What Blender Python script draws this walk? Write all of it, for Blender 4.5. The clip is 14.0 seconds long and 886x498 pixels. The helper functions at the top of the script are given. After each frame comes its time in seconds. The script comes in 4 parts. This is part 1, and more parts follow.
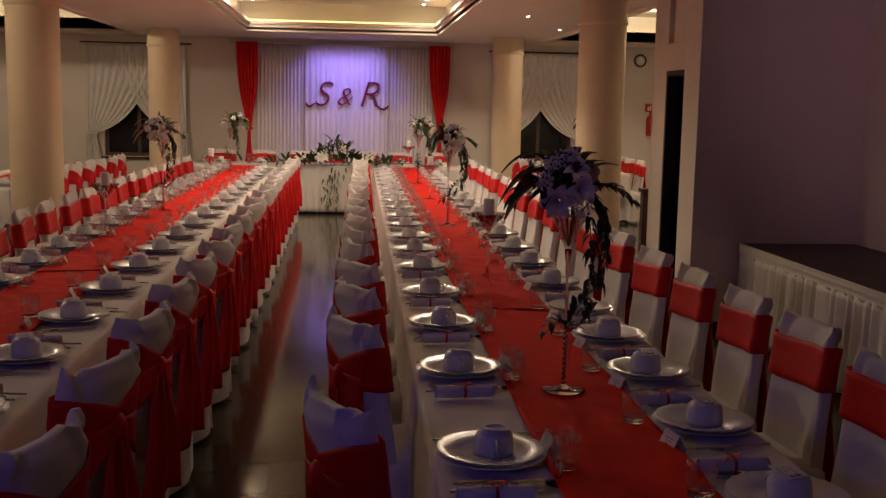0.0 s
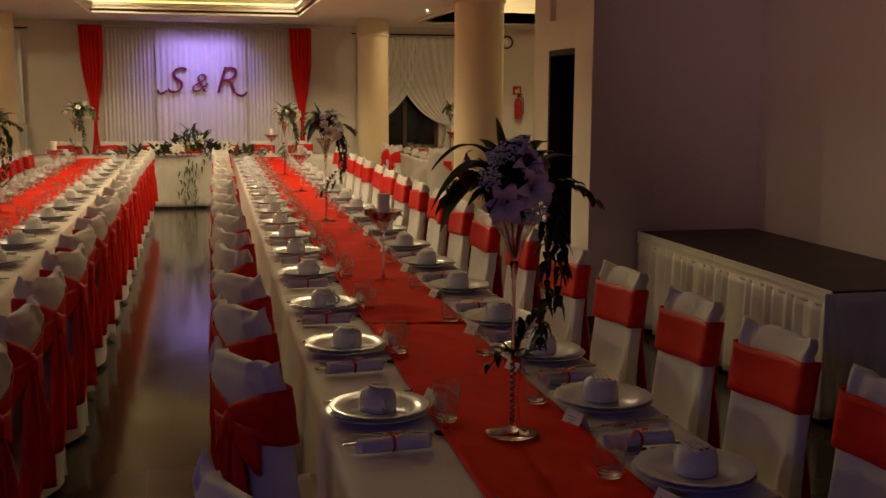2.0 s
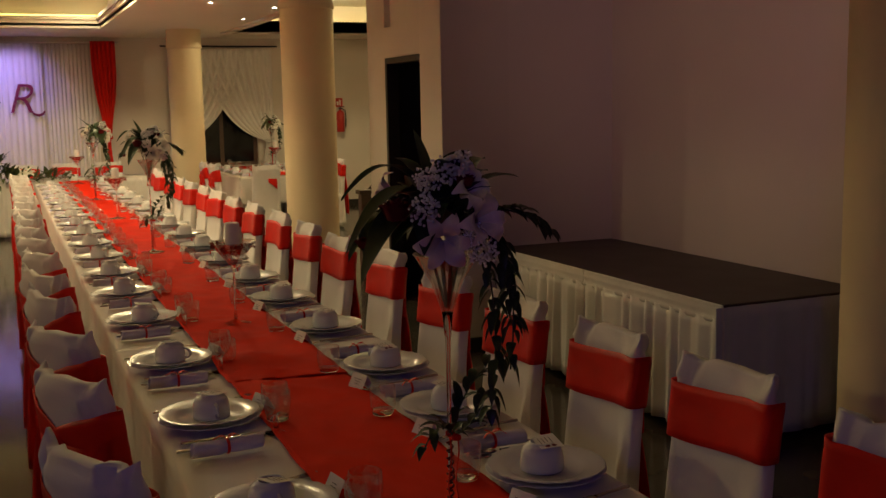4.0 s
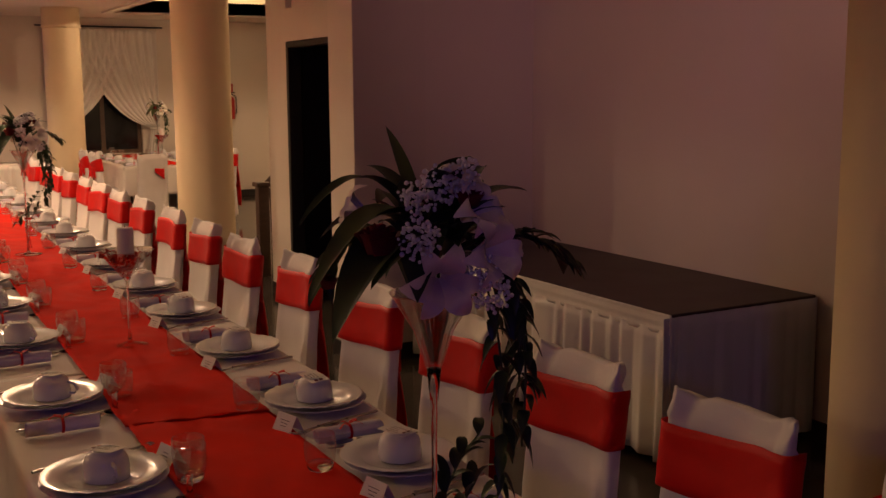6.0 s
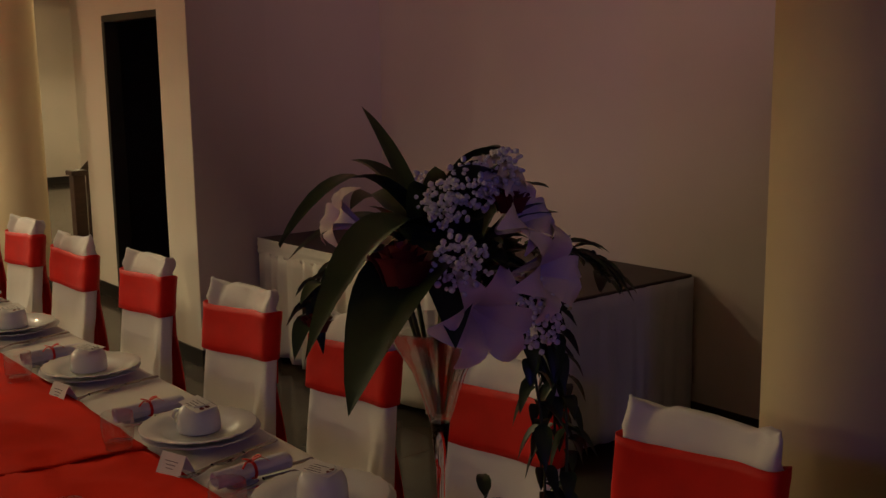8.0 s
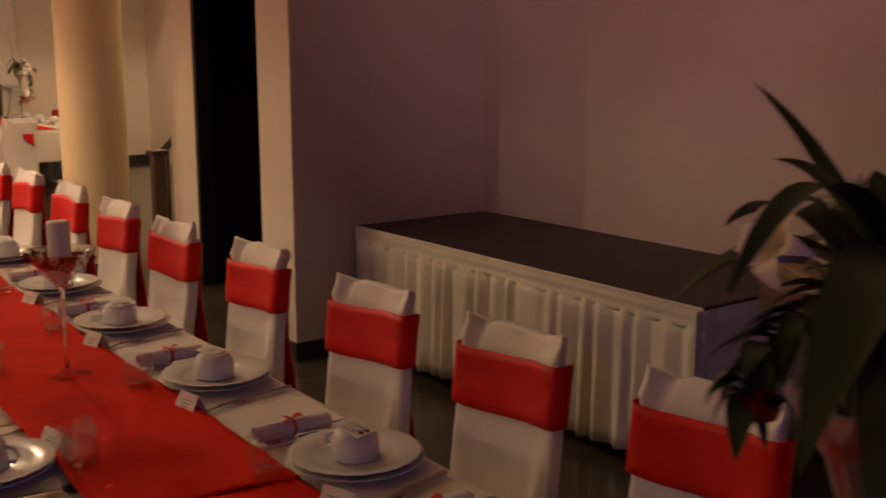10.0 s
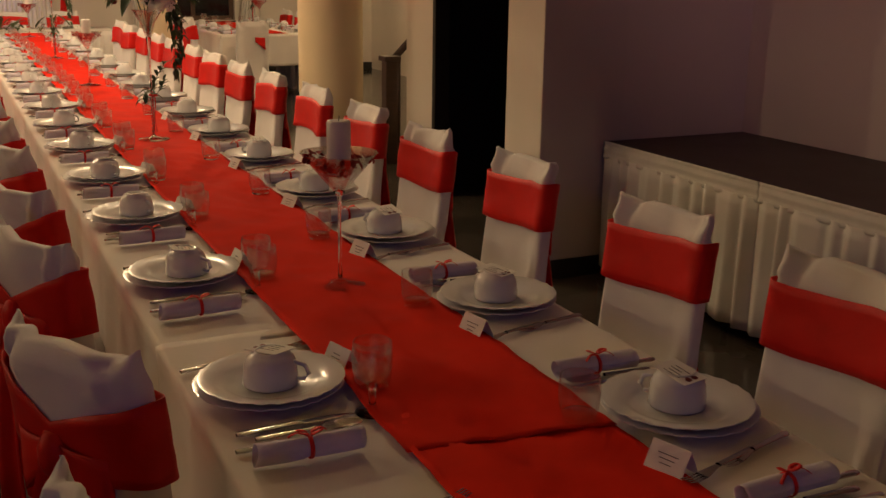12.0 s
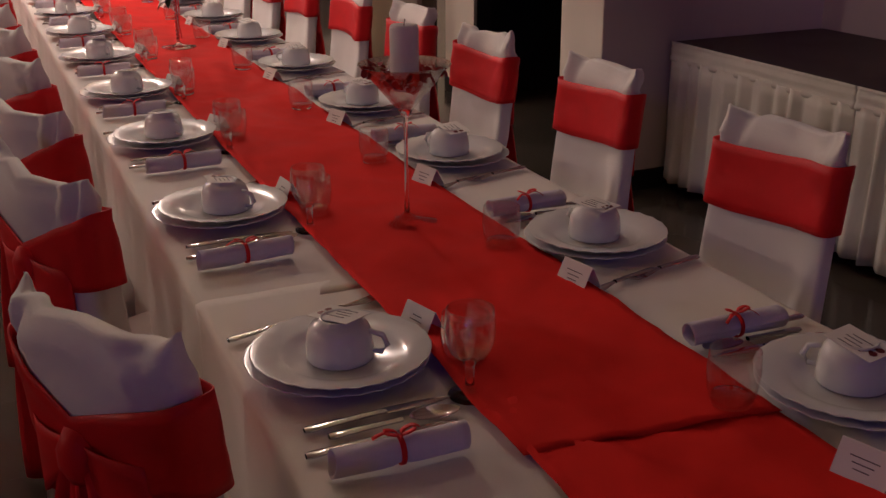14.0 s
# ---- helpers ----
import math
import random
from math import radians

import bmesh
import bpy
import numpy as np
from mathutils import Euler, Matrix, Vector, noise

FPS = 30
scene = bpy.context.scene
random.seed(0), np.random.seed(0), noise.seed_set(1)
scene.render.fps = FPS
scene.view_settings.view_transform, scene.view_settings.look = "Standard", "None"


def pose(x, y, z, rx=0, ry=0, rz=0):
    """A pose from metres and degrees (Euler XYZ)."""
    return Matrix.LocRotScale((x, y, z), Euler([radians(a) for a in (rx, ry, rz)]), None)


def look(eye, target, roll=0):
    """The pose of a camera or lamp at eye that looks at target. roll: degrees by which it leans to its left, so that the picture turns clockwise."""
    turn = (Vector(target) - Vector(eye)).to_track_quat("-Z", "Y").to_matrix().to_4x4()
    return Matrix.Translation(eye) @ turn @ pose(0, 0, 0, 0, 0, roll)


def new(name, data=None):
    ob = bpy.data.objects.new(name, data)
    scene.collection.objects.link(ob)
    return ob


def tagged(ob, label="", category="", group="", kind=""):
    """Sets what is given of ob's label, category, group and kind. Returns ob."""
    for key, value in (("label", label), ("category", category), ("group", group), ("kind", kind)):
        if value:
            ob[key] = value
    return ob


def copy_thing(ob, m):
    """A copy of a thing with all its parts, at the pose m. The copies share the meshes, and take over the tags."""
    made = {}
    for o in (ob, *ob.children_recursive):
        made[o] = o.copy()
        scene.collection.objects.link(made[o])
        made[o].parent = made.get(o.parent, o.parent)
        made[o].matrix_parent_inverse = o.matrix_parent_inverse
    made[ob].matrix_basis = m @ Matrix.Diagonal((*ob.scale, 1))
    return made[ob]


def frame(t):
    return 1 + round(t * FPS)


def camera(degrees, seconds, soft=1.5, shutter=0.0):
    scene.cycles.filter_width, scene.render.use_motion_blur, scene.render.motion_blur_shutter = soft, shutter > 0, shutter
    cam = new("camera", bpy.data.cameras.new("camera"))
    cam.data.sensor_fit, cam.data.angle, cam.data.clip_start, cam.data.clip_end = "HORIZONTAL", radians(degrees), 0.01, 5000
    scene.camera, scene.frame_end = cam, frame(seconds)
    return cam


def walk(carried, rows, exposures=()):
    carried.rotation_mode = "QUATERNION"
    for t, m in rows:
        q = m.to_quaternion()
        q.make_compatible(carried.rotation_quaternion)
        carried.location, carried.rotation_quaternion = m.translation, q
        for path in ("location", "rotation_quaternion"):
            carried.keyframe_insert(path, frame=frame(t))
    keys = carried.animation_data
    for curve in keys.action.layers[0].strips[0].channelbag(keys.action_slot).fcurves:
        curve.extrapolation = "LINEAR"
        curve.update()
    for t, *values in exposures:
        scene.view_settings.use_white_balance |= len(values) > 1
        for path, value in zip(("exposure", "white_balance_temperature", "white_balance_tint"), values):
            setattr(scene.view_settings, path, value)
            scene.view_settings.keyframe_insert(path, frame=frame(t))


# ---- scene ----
cam = camera(45.7, 14.0, 1.4, 0.3)
PATH = [
    (0, (1.244, 4.126, 1.671), (1.425, 6.1, 1.405), 1.1),
    (0.5, (1.249, 4.293, 1.664), (1.428, 6.265, 1.386), 1.2),
    (1, (1.196, 4.466, 1.675), (1.495, 6.424, 1.392), 0.2),
    (1.5, (1.153, 4.669, 1.665), (1.537, 6.611, 1.381), -0.4),
    (2, (1.161, 4.818, 1.657), (1.606, 6.747, 1.367), 0.3),
    (2.5, (1.182, 4.968, 1.673), (1.703, 6.878, 1.387), 1.0),
    (3, (1.198, 5.122, 1.654), (1.738, 7.027, 1.376), 0.9),
    (3.5, (1.157, 5.281, 1.68), (1.84, 7.14, 1.401), -0.5),
    (4, (1.117, 5.472, 1.645), (1.896, 7.294, 1.376), -1.1),
    (4.2, (1.107, 5.527, 1.625), (1.917, 7.335, 1.354), -0.7),
    (6.5, (1.198, 6.156, 1.655), (2.253, 7.828, 1.351), -1.1),
    (7, (1.164, 6.295, 1.65), (2.327, 7.892, 1.339), -1.6),
    (9.5, (1.237, 6.766, 1.633), (2.526, 8.254, 1.279), -0.3),
    (10, (1.177, 6.941, 1.624), (2.357, 8.514, 1.258), -0.0),
    (10.5, (1.126, 7.065, 1.606), (2.206, 8.704, 1.224), 0.4),
    (11, (1.108, 7.139, 1.585), (2.108, 8.817, 1.158), 1.2),
    (11.5, (1.089, 7.214, 1.572), (2.001, 8.924, 1.08), 1.3),
    (12, (1.117, 7.317, 1.561), (1.964, 9.053, 1.039), 0.8),
    (12.5, (1.159, 7.452, 1.538), (1.948, 9.202, 0.975), -0.1),
    (13, (1.192, 7.548, 1.522), (1.942, 9.3, 0.915), -0.1),
    (13.5, (1.203, 7.635, 1.505), (1.943, 9.372, 0.846), 0.1),
    (14, (1.179, 7.742, 1.509), (1.96, 9.445, 0.81), -0.3),
]
# the picture's brightness and white balance along the walk
EXPOSURES = [(0.0, -0.15, 5500, 10), (0.5, -0.1, 5000, -22), (1.0, -0.1, 6300, 4), (1.5, 0.05, 5100, 20), (2.0, -0.1, 6300, -8), (2.5, 0.1, 4600, 50), (3.0, -0.15, 6800, 8),
             (3.5, -0.25, 6200, 2), (4.0, 0.0, 6500, -12), (6.5, 0.15, 7000, 26), (7.0, 0.1, 5900, -22), (9.5, 0.45, 6400, 16), (10.0, 0.35, 6800, 16), (10.5, 0.3, 5800, -20),
             (11.0, 0.2, 4450, 44), (11.5, 0.1, 6200, 10), (12.0, 0.05, 6500, 4), (12.5, 0.0, 6600, -12), (13.0, 0.0, 6200, -14), (13.5, -0.05, 6100, -8), (14.0, 0.1, 5050, 20)]
walk(cam, [(t, look(eye, target, roll)) for t, eye, target, roll in PATH], EXPOSURES)


# ---- world, lamps, exposure ----
scene.view_settings.exposure = 0.0
world = bpy.data.worlds.new("world")
scene.world = world
world.use_nodes = True
world.node_tree.nodes["Background"].inputs["Color"].default_value = (0.55, 0.5, 0.6, 1)
world.node_tree.nodes["Background"].inputs["Strength"].default_value = 0.02


def lamp(name, kind, eye, target, watts, colour, size=0.1, cone=90, blend=0.6):
    d = bpy.data.lights.new(name, kind)
    d.energy, d.color = watts, colour
    if kind == "SPOT":
        d.spot_size, d.spot_blend, d.shadow_soft_size = radians(cone), blend, size
    elif kind == "AREA":
        d.size = size
    else:
        d.shadow_soft_size = size
    ob = new(name, d)
    ob.matrix_world = look(eye, target)
    return ob


WARM = (1.0, 0.70, 0.41)
HALL_W, WING_W, PARTY_W, WASH_W, BACK_W = 84, 62, 37, 120, 34
for y, k in ((14.4, 1.05), (17.2, 1.2), (19.7, .35)):
    for x in (-0.16, 2.35):
        lamp("ceiling_spot_light", "SPOT", (x, y, 3.12), (x, y, 0), HALL_W * k, WARM, 0.06, 164, 0.35)
# one spot with no downlight of its own, added to lift the near tables
lamp("ceiling_spot_light", "SPOT", (2.35, 11.4, 3.12), (2.35, 11.4, 0), HALL_W * .2, WARM, 0.06, 164, 0.35)
for x, y in ((-3.9, 12.6), (-3.9, 19.2), (5.6, 16.4), (5.6, 19.9)):
    lamp("wing_light", "POINT", (x, y, 3.08), (x, y, 0), WING_W * (1.5 if x < 0 else 1), WARM, 0.06)
# coloured party light on the stand behind the walker, and those washing the bridal drape
lamp("party_light", "SPOT", (-0.9, 3.0, 2.5), (2.0, 8.8, 0.9), PARTY_W, (0.19, 0.11, 1.0), 0.12, 85, 0.9)
# unseen overhead pink wash, added to brighten and colour the alcove walls
lamp("party_light_pink", "SPOT", (1.2, 7.2, 2.72), (5.1, 10.3, 2.5), WASH_W, (1.0, 0.52, 0.52), 0.15, 50, 0.9)
for x in (.80, 1.2, 1.6):
    lamp("drape_light", "SPOT", (x, 21.8, 2.75), (x, 22.47, 2.0), BACK_W, (0.40, 0.26, 1.0), 0.10, 90, 1.0)

# ---- materials ----


def material(name, colour, rough=0.6, metal=0.0, vary=0.15, scale=6.0, fine=0.0, fine_scale=120.0, sheen=0.0, spec=0.5,
             emit=None, glass=False, transmit=0.0, hue=None, ior=1.45, stretch=(1, 1, 1), coat=0.0):
    m = bpy.data.materials.new(name)
    m.use_nodes = True
    nt = m.node_tree
    b = nt.nodes["Principled BSDF"]
    b.inputs["Base Color"].default_value = (*colour, 1)
    b.inputs["Roughness"].default_value = rough
    b.inputs["Metallic"].default_value = metal
    b.inputs["Specular IOR Level"].default_value = spec
    b.inputs["IOR"].default_value = ior
    b.inputs["Coat Weight"].default_value = coat
    if sheen:
        b.inputs["Sheen Weight"].default_value = sheen
        b.inputs["Sheen Roughness"].default_value = 0.4
    if glass:
        b.inputs["Transmission Weight"].default_value = 1.0
    elif transmit:
        b.inputs["Transmission Weight"].default_value = transmit
    if emit:
        b.inputs["Emission Color"].default_value = (*emit[0], 1)
        b.inputs["Emission Strength"].default_value = emit[1]
    if vary and not glass:
        tc = nt.nodes.new("ShaderNodeTexCoord")
        mp = nt.nodes.new("ShaderNodeMapping")
        mp.inputs["Scale"].default_value = stretch
        nt.links.new(tc.outputs["Object"], mp.inputs["Vector"])
        n = nt.nodes.new("ShaderNodeTexNoise")
        n.inputs["Scale"].default_value = scale
        n.inputs["Detail"].default_value = 5
        nt.links.new(mp.outputs["Vector"], n.inputs["Vector"])
        info = nt.nodes.new("ShaderNodeObjectInfo")
        add = nt.nodes.new("ShaderNodeMath")
        add.operation = "MULTIPLY_ADD"
        add.inputs[1].default_value, add.inputs[2].default_value = 0.35, -0.17
        nt.links.new(info.outputs["Random"], add.inputs[0])
        sm = nt.nodes.new("ShaderNodeMath")
        sm.operation = "ADD"
        nt.links.new(n.outputs["Fac"], sm.inputs[0])
        nt.links.new(add.outputs[0], sm.inputs[1])
        mix = nt.nodes.new("ShaderNodeMix")
        mix.data_type = "RGBA"
        dark = tuple(c * (1 - vary * 1.6) for c in colour)
        light = tuple(min(1, c * (1 + vary)) for c in (hue or colour))
        mix.inputs[6].default_value, mix.inputs[7].default_value = (*dark, 1), (*light, 1)
        nt.links.new(sm.outputs[0], mix.inputs[0])
        nt.links.new(mix.outputs[2], b.inputs["Base Color"])
        if fine:
            f = nt.nodes.new("ShaderNodeTexNoise")
            f.inputs["Scale"].default_value = fine_scale
            f.inputs["Detail"].default_value = 3
            nt.links.new(mp.outputs["Vector"], f.inputs["Vector"])
            bump = nt.nodes.new("ShaderNodeBump")
            bump.inputs["Strength"].default_value = fine
            bump.inputs["Distance"].default_value = 0.0008
            nt.links.new(f.outputs["Fac"], bump.inputs["Height"])
            nt.links.new(bump.outputs["Normal"], b.inputs["Normal"])
            rr = nt.nodes.new("ShaderNodeMapRange")
            rr.inputs["To Min"].default_value, rr.inputs["To Max"].default_value = max(0.02, rough - 0.08), min(1, rough + 0.08)
            nt.links.new(n.outputs["Fac"], rr.inputs["Value"])
            nt.links.new(rr.outputs["Result"], b.inputs["Roughness"])
    return m


M = {
    "wall": material("wall_paint", (0.74, 0.68, 0.60), 0.8, vary=0.06, scale=1.3, fine=0.25, fine_scale=60),
    "alcove": material("alcove_paint", (0.60, 0.52, 0.50), 0.75, vary=0.07, scale=1.1, fine=0.25, fine_scale=60),
    "ceiling": material("ceiling_paint", (0.78, 0.72, 0.64), 0.85, vary=0.04, scale=1.0, fine=0.15, fine_scale=50),
    "column": material("column_plaster", (0.72, 0.60, 0.40), 0.6, vary=0.07, scale=2.5, fine=0.3, fine_scale=40),
    "base": material("baseboard_tile", (0.03, 0.027, 0.025), 0.35, vary=0.2, scale=8),
    "cloth": material("white_tablecloth", (0.80, 0.76, 0.72), 0.8, vary=0.05, scale=5, fine=0.35, fine_scale=260, sheen=0.2),
    "cover": material("white_chair_cover", (0.80, 0.77, 0.76), 0.75, vary=0.06, scale=7, fine=0.35, fine_scale=240, sheen=0.3),
    "red": material("red_satin", (0.70, 0.010, 0.008), 0.5, vary=0.16, scale=9, fine=0.25, fine_scale=160, spec=0.3),
    "runner": material("red_runner", (0.80, 0.024, 0.008), 0.8, vary=0.16, scale=6, fine=0.4, fine_scale=220, spec=0.08),
    "china": material("white_china", (0.76, 0.77, 0.78), 0.20, vary=0.02, scale=3, coat=0.12),
    "steel": material("cutlery_steel", (0.60, 0.61, 0.63), 0.10, metal=1.0, vary=0.05, scale=20),
    "glass": material("clear_glass", (0.97, 0.98, 0.98), 0.02, vary=0, glass=True),
    "paper": material("white_card", (0.82, 0.80, 0.77), 0.8, vary=0.03, scale=20),
    "ink": material("dark_ink", (0.13, 0.11, 0.13), 0.7, vary=0.1, scale=30),
    "napkin": material("paper_napkin", (0.72, 0.68, 0.78), 0.85, vary=0.05, scale=30, fine=0.4, fine_scale=300),
    "wax": material("candle_wax", (0.84, 0.80, 0.76), 0.45, vary=0.03, scale=10),
    "petal_red": material("red_petals", (0.30, 0.012, 0.015), 0.6, vary=0.3, scale=40),
    "lily": material("lily_petal", (0.84, 0.66, 0.58), 0.55, vary=0.1, scale=25, hue=(0.86, 0.74, 0.66)),
    "lily_far": material("white_petal", (0.84, 0.82, 0.72), 0.6, vary=0.08, scale=25),
    "gyp": material("small_white_blossom", (0.80, 0.76, 0.78), 0.7, vary=0.08, scale=50),
    "rose": material("rose_petal", (0.16, 0.008, 0.012), 0.55, vary=0.35, scale=30),
    "leaf": material("dark_leaf", (0.035, 0.065, 0.022), 0.4, vary=0.35, scale=14),
    "leaf2": material("pale_leaf", (0.10, 0.13, 0.045), 0.45, vary=0.3, scale=14),
    "stem": material("green_stem", (0.05, 0.08, 0.03), 0.5, vary=0.2, scale=20),
    "stagetop": material("dark_board", (0.050, 0.034, 0.028), 0.5, vary=0.2, scale=4, fine=0.2, fine_scale=80),
    "skirt": material("satin_skirt", (0.76, 0.74, 0.70), 0.32, vary=0.06, scale=6, fine=0.2, fine_scale=200, sheen=0.2),
    # white skirt cloth again, with the bluish dim light of the end side coloured in
    "tinted_skirt": material("light_tinted_end_skirt", (0.66, 0.69, 0.73), 0.5, vary=0.07, scale=6, fine=0.2, fine_scale=200),
    "sheer": material("sheer_curtain", (0.74, 0.72, 0.68), 0.8, vary=0.06, scale=6, transmit=0.0),
    "drape": material("white_drape", (0.80, 0.77, 0.72), 0.7, vary=0.05, scale=4, fine=0.2, fine_scale=150),
    "letter": material("burgundy_letter", (0.20, 0.012, 0.05), 0.5, vary=0.1, scale=10),
    "night": material("night_glass", (0.006, 0.007, 0.010), 0.12, vary=0.2, scale=2),
    "frame": material("window_frame_paint", (0.10, 0.06, 0.04), 0.5, vary=0.15, scale=10),
    # near-black for the door frame's paint and for the passage's painted darkness
    "dark": material("door_paint_and_passage_dark", (0.012, 0.010, 0.010), 0.5, vary=0.2, scale=3),
    "metal": material("painted_metal", (0.05, 0.05, 0.05), 0.4, metal=0.6, vary=0.1, scale=12),
    "extinguisher": material("extinguisher_red", (0.45, 0.02, 0.015), 0.3, vary=0.1, scale=8),
    "wood": material("dark_wood", (0.06, 0.03, 0.018), 0.45, vary=0.25, scale=10, stretch=(1, 1, 6)),
    "led": material("cove_strip", (1, 0.8, 0.4), 0.5, vary=0, emit=((1.0, 0.72, 0.22), 2.2)),
    "bulb": material("spot_bulb", (1, 1, 1), 0.5, vary=0, emit=((1.0, 0.92, 0.85), 30.0)),
    "chrome": material("chrome_ring", (0.8, 0.8, 0.8), 0.2, metal=1, vary=0.03, scale=10),
}


def floor_material():
    m = material("polished_floor_tile", (0.060, 0.050, 0.040), 0.13, vary=0.25, scale=2.2, spec=0.28)
    nt = m.node_tree
    b = nt.nodes["Principled BSDF"]
    tc = nt.nodes.new("ShaderNodeTexCoord")
    br = nt.nodes.new("ShaderNodeTexBrick")
    br.offset, br.inputs["Scale"].default_value = 0.0, 1.0
    br.inputs["Brick Width"].default_value = br.inputs["Row Height"].default_value = 0.45
    br.inputs["Mortar Size"].default_value = 0.004
    nt.links.new(tc.outputs["Object"], br.inputs["Vector"])
    bump = nt.nodes.new("ShaderNodeBump")
    bump.inputs["Strength"].default_value, bump.inputs["Distance"].default_value = 0.5, 0.002
    bump.invert = True
    nt.links.new(br.outputs["Fac"], bump.inputs["Height"])
    nt.links.new(bump.outputs["Normal"], b.inputs["Normal"])
    n = nt.nodes.new("ShaderNodeTexNoise")
    n.inputs["Scale"].default_value, n.inputs["Detail"].default_value = 7, 6
    nt.links.new(tc.outputs["Object"], n.inputs["Vector"])
    rr = nt.nodes.new("ShaderNodeMapRange")
    rr.inputs["To Min"].default_value, rr.inputs["To Max"].default_value = 0.05, 0.17
    nt.links.new(n.outputs["Fac"], rr.inputs["Value"])
    nt.links.new(rr.outputs["Result"], b.inputs["Roughness"])
    return m


M["floor"] = floor_material()


def thin_glass():
    m = bpy.data.materials.new("clear_glass")
    m.use_nodes = True
    nt = m.node_tree
    nt.nodes.remove(nt.nodes["Principled BSDF"])
    tr, gl, mx = nt.nodes.new("ShaderNodeBsdfTransparent"), nt.nodes.new("ShaderNodeBsdfGlossy"), nt.nodes.new("ShaderNodeMixShader")
    lw, pw, ad = nt.nodes.new("ShaderNodeLayerWeight"), nt.nodes.new("ShaderNodeMath"), nt.nodes.new("ShaderNodeMath")
    tr.inputs["Color"].default_value = (0.97, 0.975, 0.98, 1)
    gl.inputs["Roughness"].default_value = 0.05
    lw.inputs["Blend"].default_value = 0.5
    pw.operation, pw.inputs[1].default_value = "POWER", 2.6
    ad.operation, ad.inputs[1].default_value, ad.inputs[2].default_value = "MULTIPLY_ADD", 0.66, 0.17
    nt.links.new(lw.outputs["Facing"], pw.inputs[0])
    nt.links.new(pw.outputs[0], ad.inputs[0])
    nt.links.new(ad.outputs[0], mx.inputs[0])
    nt.links.new(tr.outputs[0], mx.inputs[1])
    nt.links.new(gl.outputs[0], mx.inputs[2])
    nt.links.new(mx.outputs[0], nt.nodes["Material Output"].inputs["Surface"])
    return m


M["glass"] = thin_glass()
M["solid"] = material("solid_glass", (0.97, 0.98, 0.98), 0.03, vary=0, glass=True)

# ---- mesh helpers ----


def mesh_of(name, bm, mat, smooth=True):
    me = bpy.data.meshes.new(name)
    if mat == M.get("glass"):
        bmesh.ops.remove_doubles(bm, verts=bm.verts[:], dist=1e-5)
        bmesh.ops.recalc_face_normals(bm, faces=bm.faces[:])
    bm.to_mesh(me)
    bm.free()
    for p in me.polygons:
        p.use_smooth = smooth
    for x in (mat if isinstance(mat, (list, tuple)) else [mat]):
        me.materials.append(x)
    return me


def part(name, bm, mat, parent, label="", smooth=True):
    ob = new(name, mesh_of(name, bm, mat, smooth) if isinstance(bm, bmesh.types.BMesh) else bm)
    ob.parent = parent
    return tagged(ob, label)


def thing(name, label, category, at=None, bm=None, mat=None, group="", kind="", smooth=True):
    ob = new(name, mesh_of(name, bm, mat, smooth) if bm else None)
    if at is not None:
        ob.matrix_world = at
    return tagged(ob, label, category, group, kind)


def box(bm, x0, x1, y0, y1, z0, z1, bevel=0.0):
    r = bmesh.ops.create_cube(bm, size=1.0, matrix=Matrix.Translation(((x0 + x1) / 2, (y0 + y1) / 2, (z0 + z1) / 2)) @ Matrix.Diagonal((x1 - x0, y1 - y0, z1 - z0, 1)))
    if bevel:
        es = list({e for v in r["verts"] for e in v.link_edges})
        bmesh.ops.bevel(bm, geom=es, offset=bevel, segments=2, affect="EDGES", profile=0.5)
    return bm


def boxes(*rows, bevel=0.0):
    bm = bmesh.new()
    for r in rows:
        box(bm, *r, bevel=bevel)
    return bm


def grid(nu, nv, f, closed=False, bm=None):
    """A sheet of nu by nv points at f(u, v), u and v from 0 to 1; closed joins the ends of u."""
    bm = bm or bmesh.new()
    rows = []
    for j in range(nv):
        rows.append([bm.verts.new(f(i / (nu if closed else nu - 1), j / (nv - 1))) for i in range(nu)])
    for j in range(nv - 1):
        for i in range(nu if closed else nu - 1):
            k = (i + 1) % nu
            bm.faces.new((rows[j][i], rows[j][k], rows[j + 1][k], rows[j + 1][i]))
    return bm


def lathe(profile, seg=28, bm=None, cx=0.0, cy=0.0):
    """A turned shape from (radius, height) pairs."""
    n = len(profile)

    def f(u, v):
        r, z = profile[min(n - 1, int(round(v * (n - 1))))]
        a = 2 * math.pi * u
        return (cx + r * math.cos(a), cy + r * math.sin(a), z)
    bm = grid(seg, n, f, True, bm)
    return bm


def tube(points, radii, seg=8, bm=None, cap=True):
    bm = bm or bmesh.new()
    pts = [Vector(p) for p in points]
    rings = []
    for i, p in enumerate(pts):
        d = (pts[min(i + 1, len(pts) - 1)] - pts[max(i - 1, 0)]).normalized()
        a = d.cross(Vector((0, 0, 1)) if abs(d.z) < 0.9 else Vector((1, 0, 0))).normalized()
        b = d.cross(a)
        r = radii[i] if isinstance(radii, (list, tuple)) else radii
        rings.append([bm.verts.new(p + (a * math.cos(2 * math.pi * k / seg) + b * math.sin(2 * math.pi * k / seg)) * r) for k in range(seg)])
    for q, s in zip(rings, rings[1:]):
        for k in range(seg):
            bm.faces.new((q[k], q[(k + 1) % seg], s[(k + 1) % seg], s[k]))
    if cap:
        bm.faces.new(rings[0][::-1])
        bm.faces.new(rings[-1])
    return bm


def thicken(bm, t):
    bmesh.ops.recalc_face_normals(bm, faces=bm.faces[:])
    bmesh.ops.solidify(bm, geom=bm.faces[:], thickness=t)
    return bm


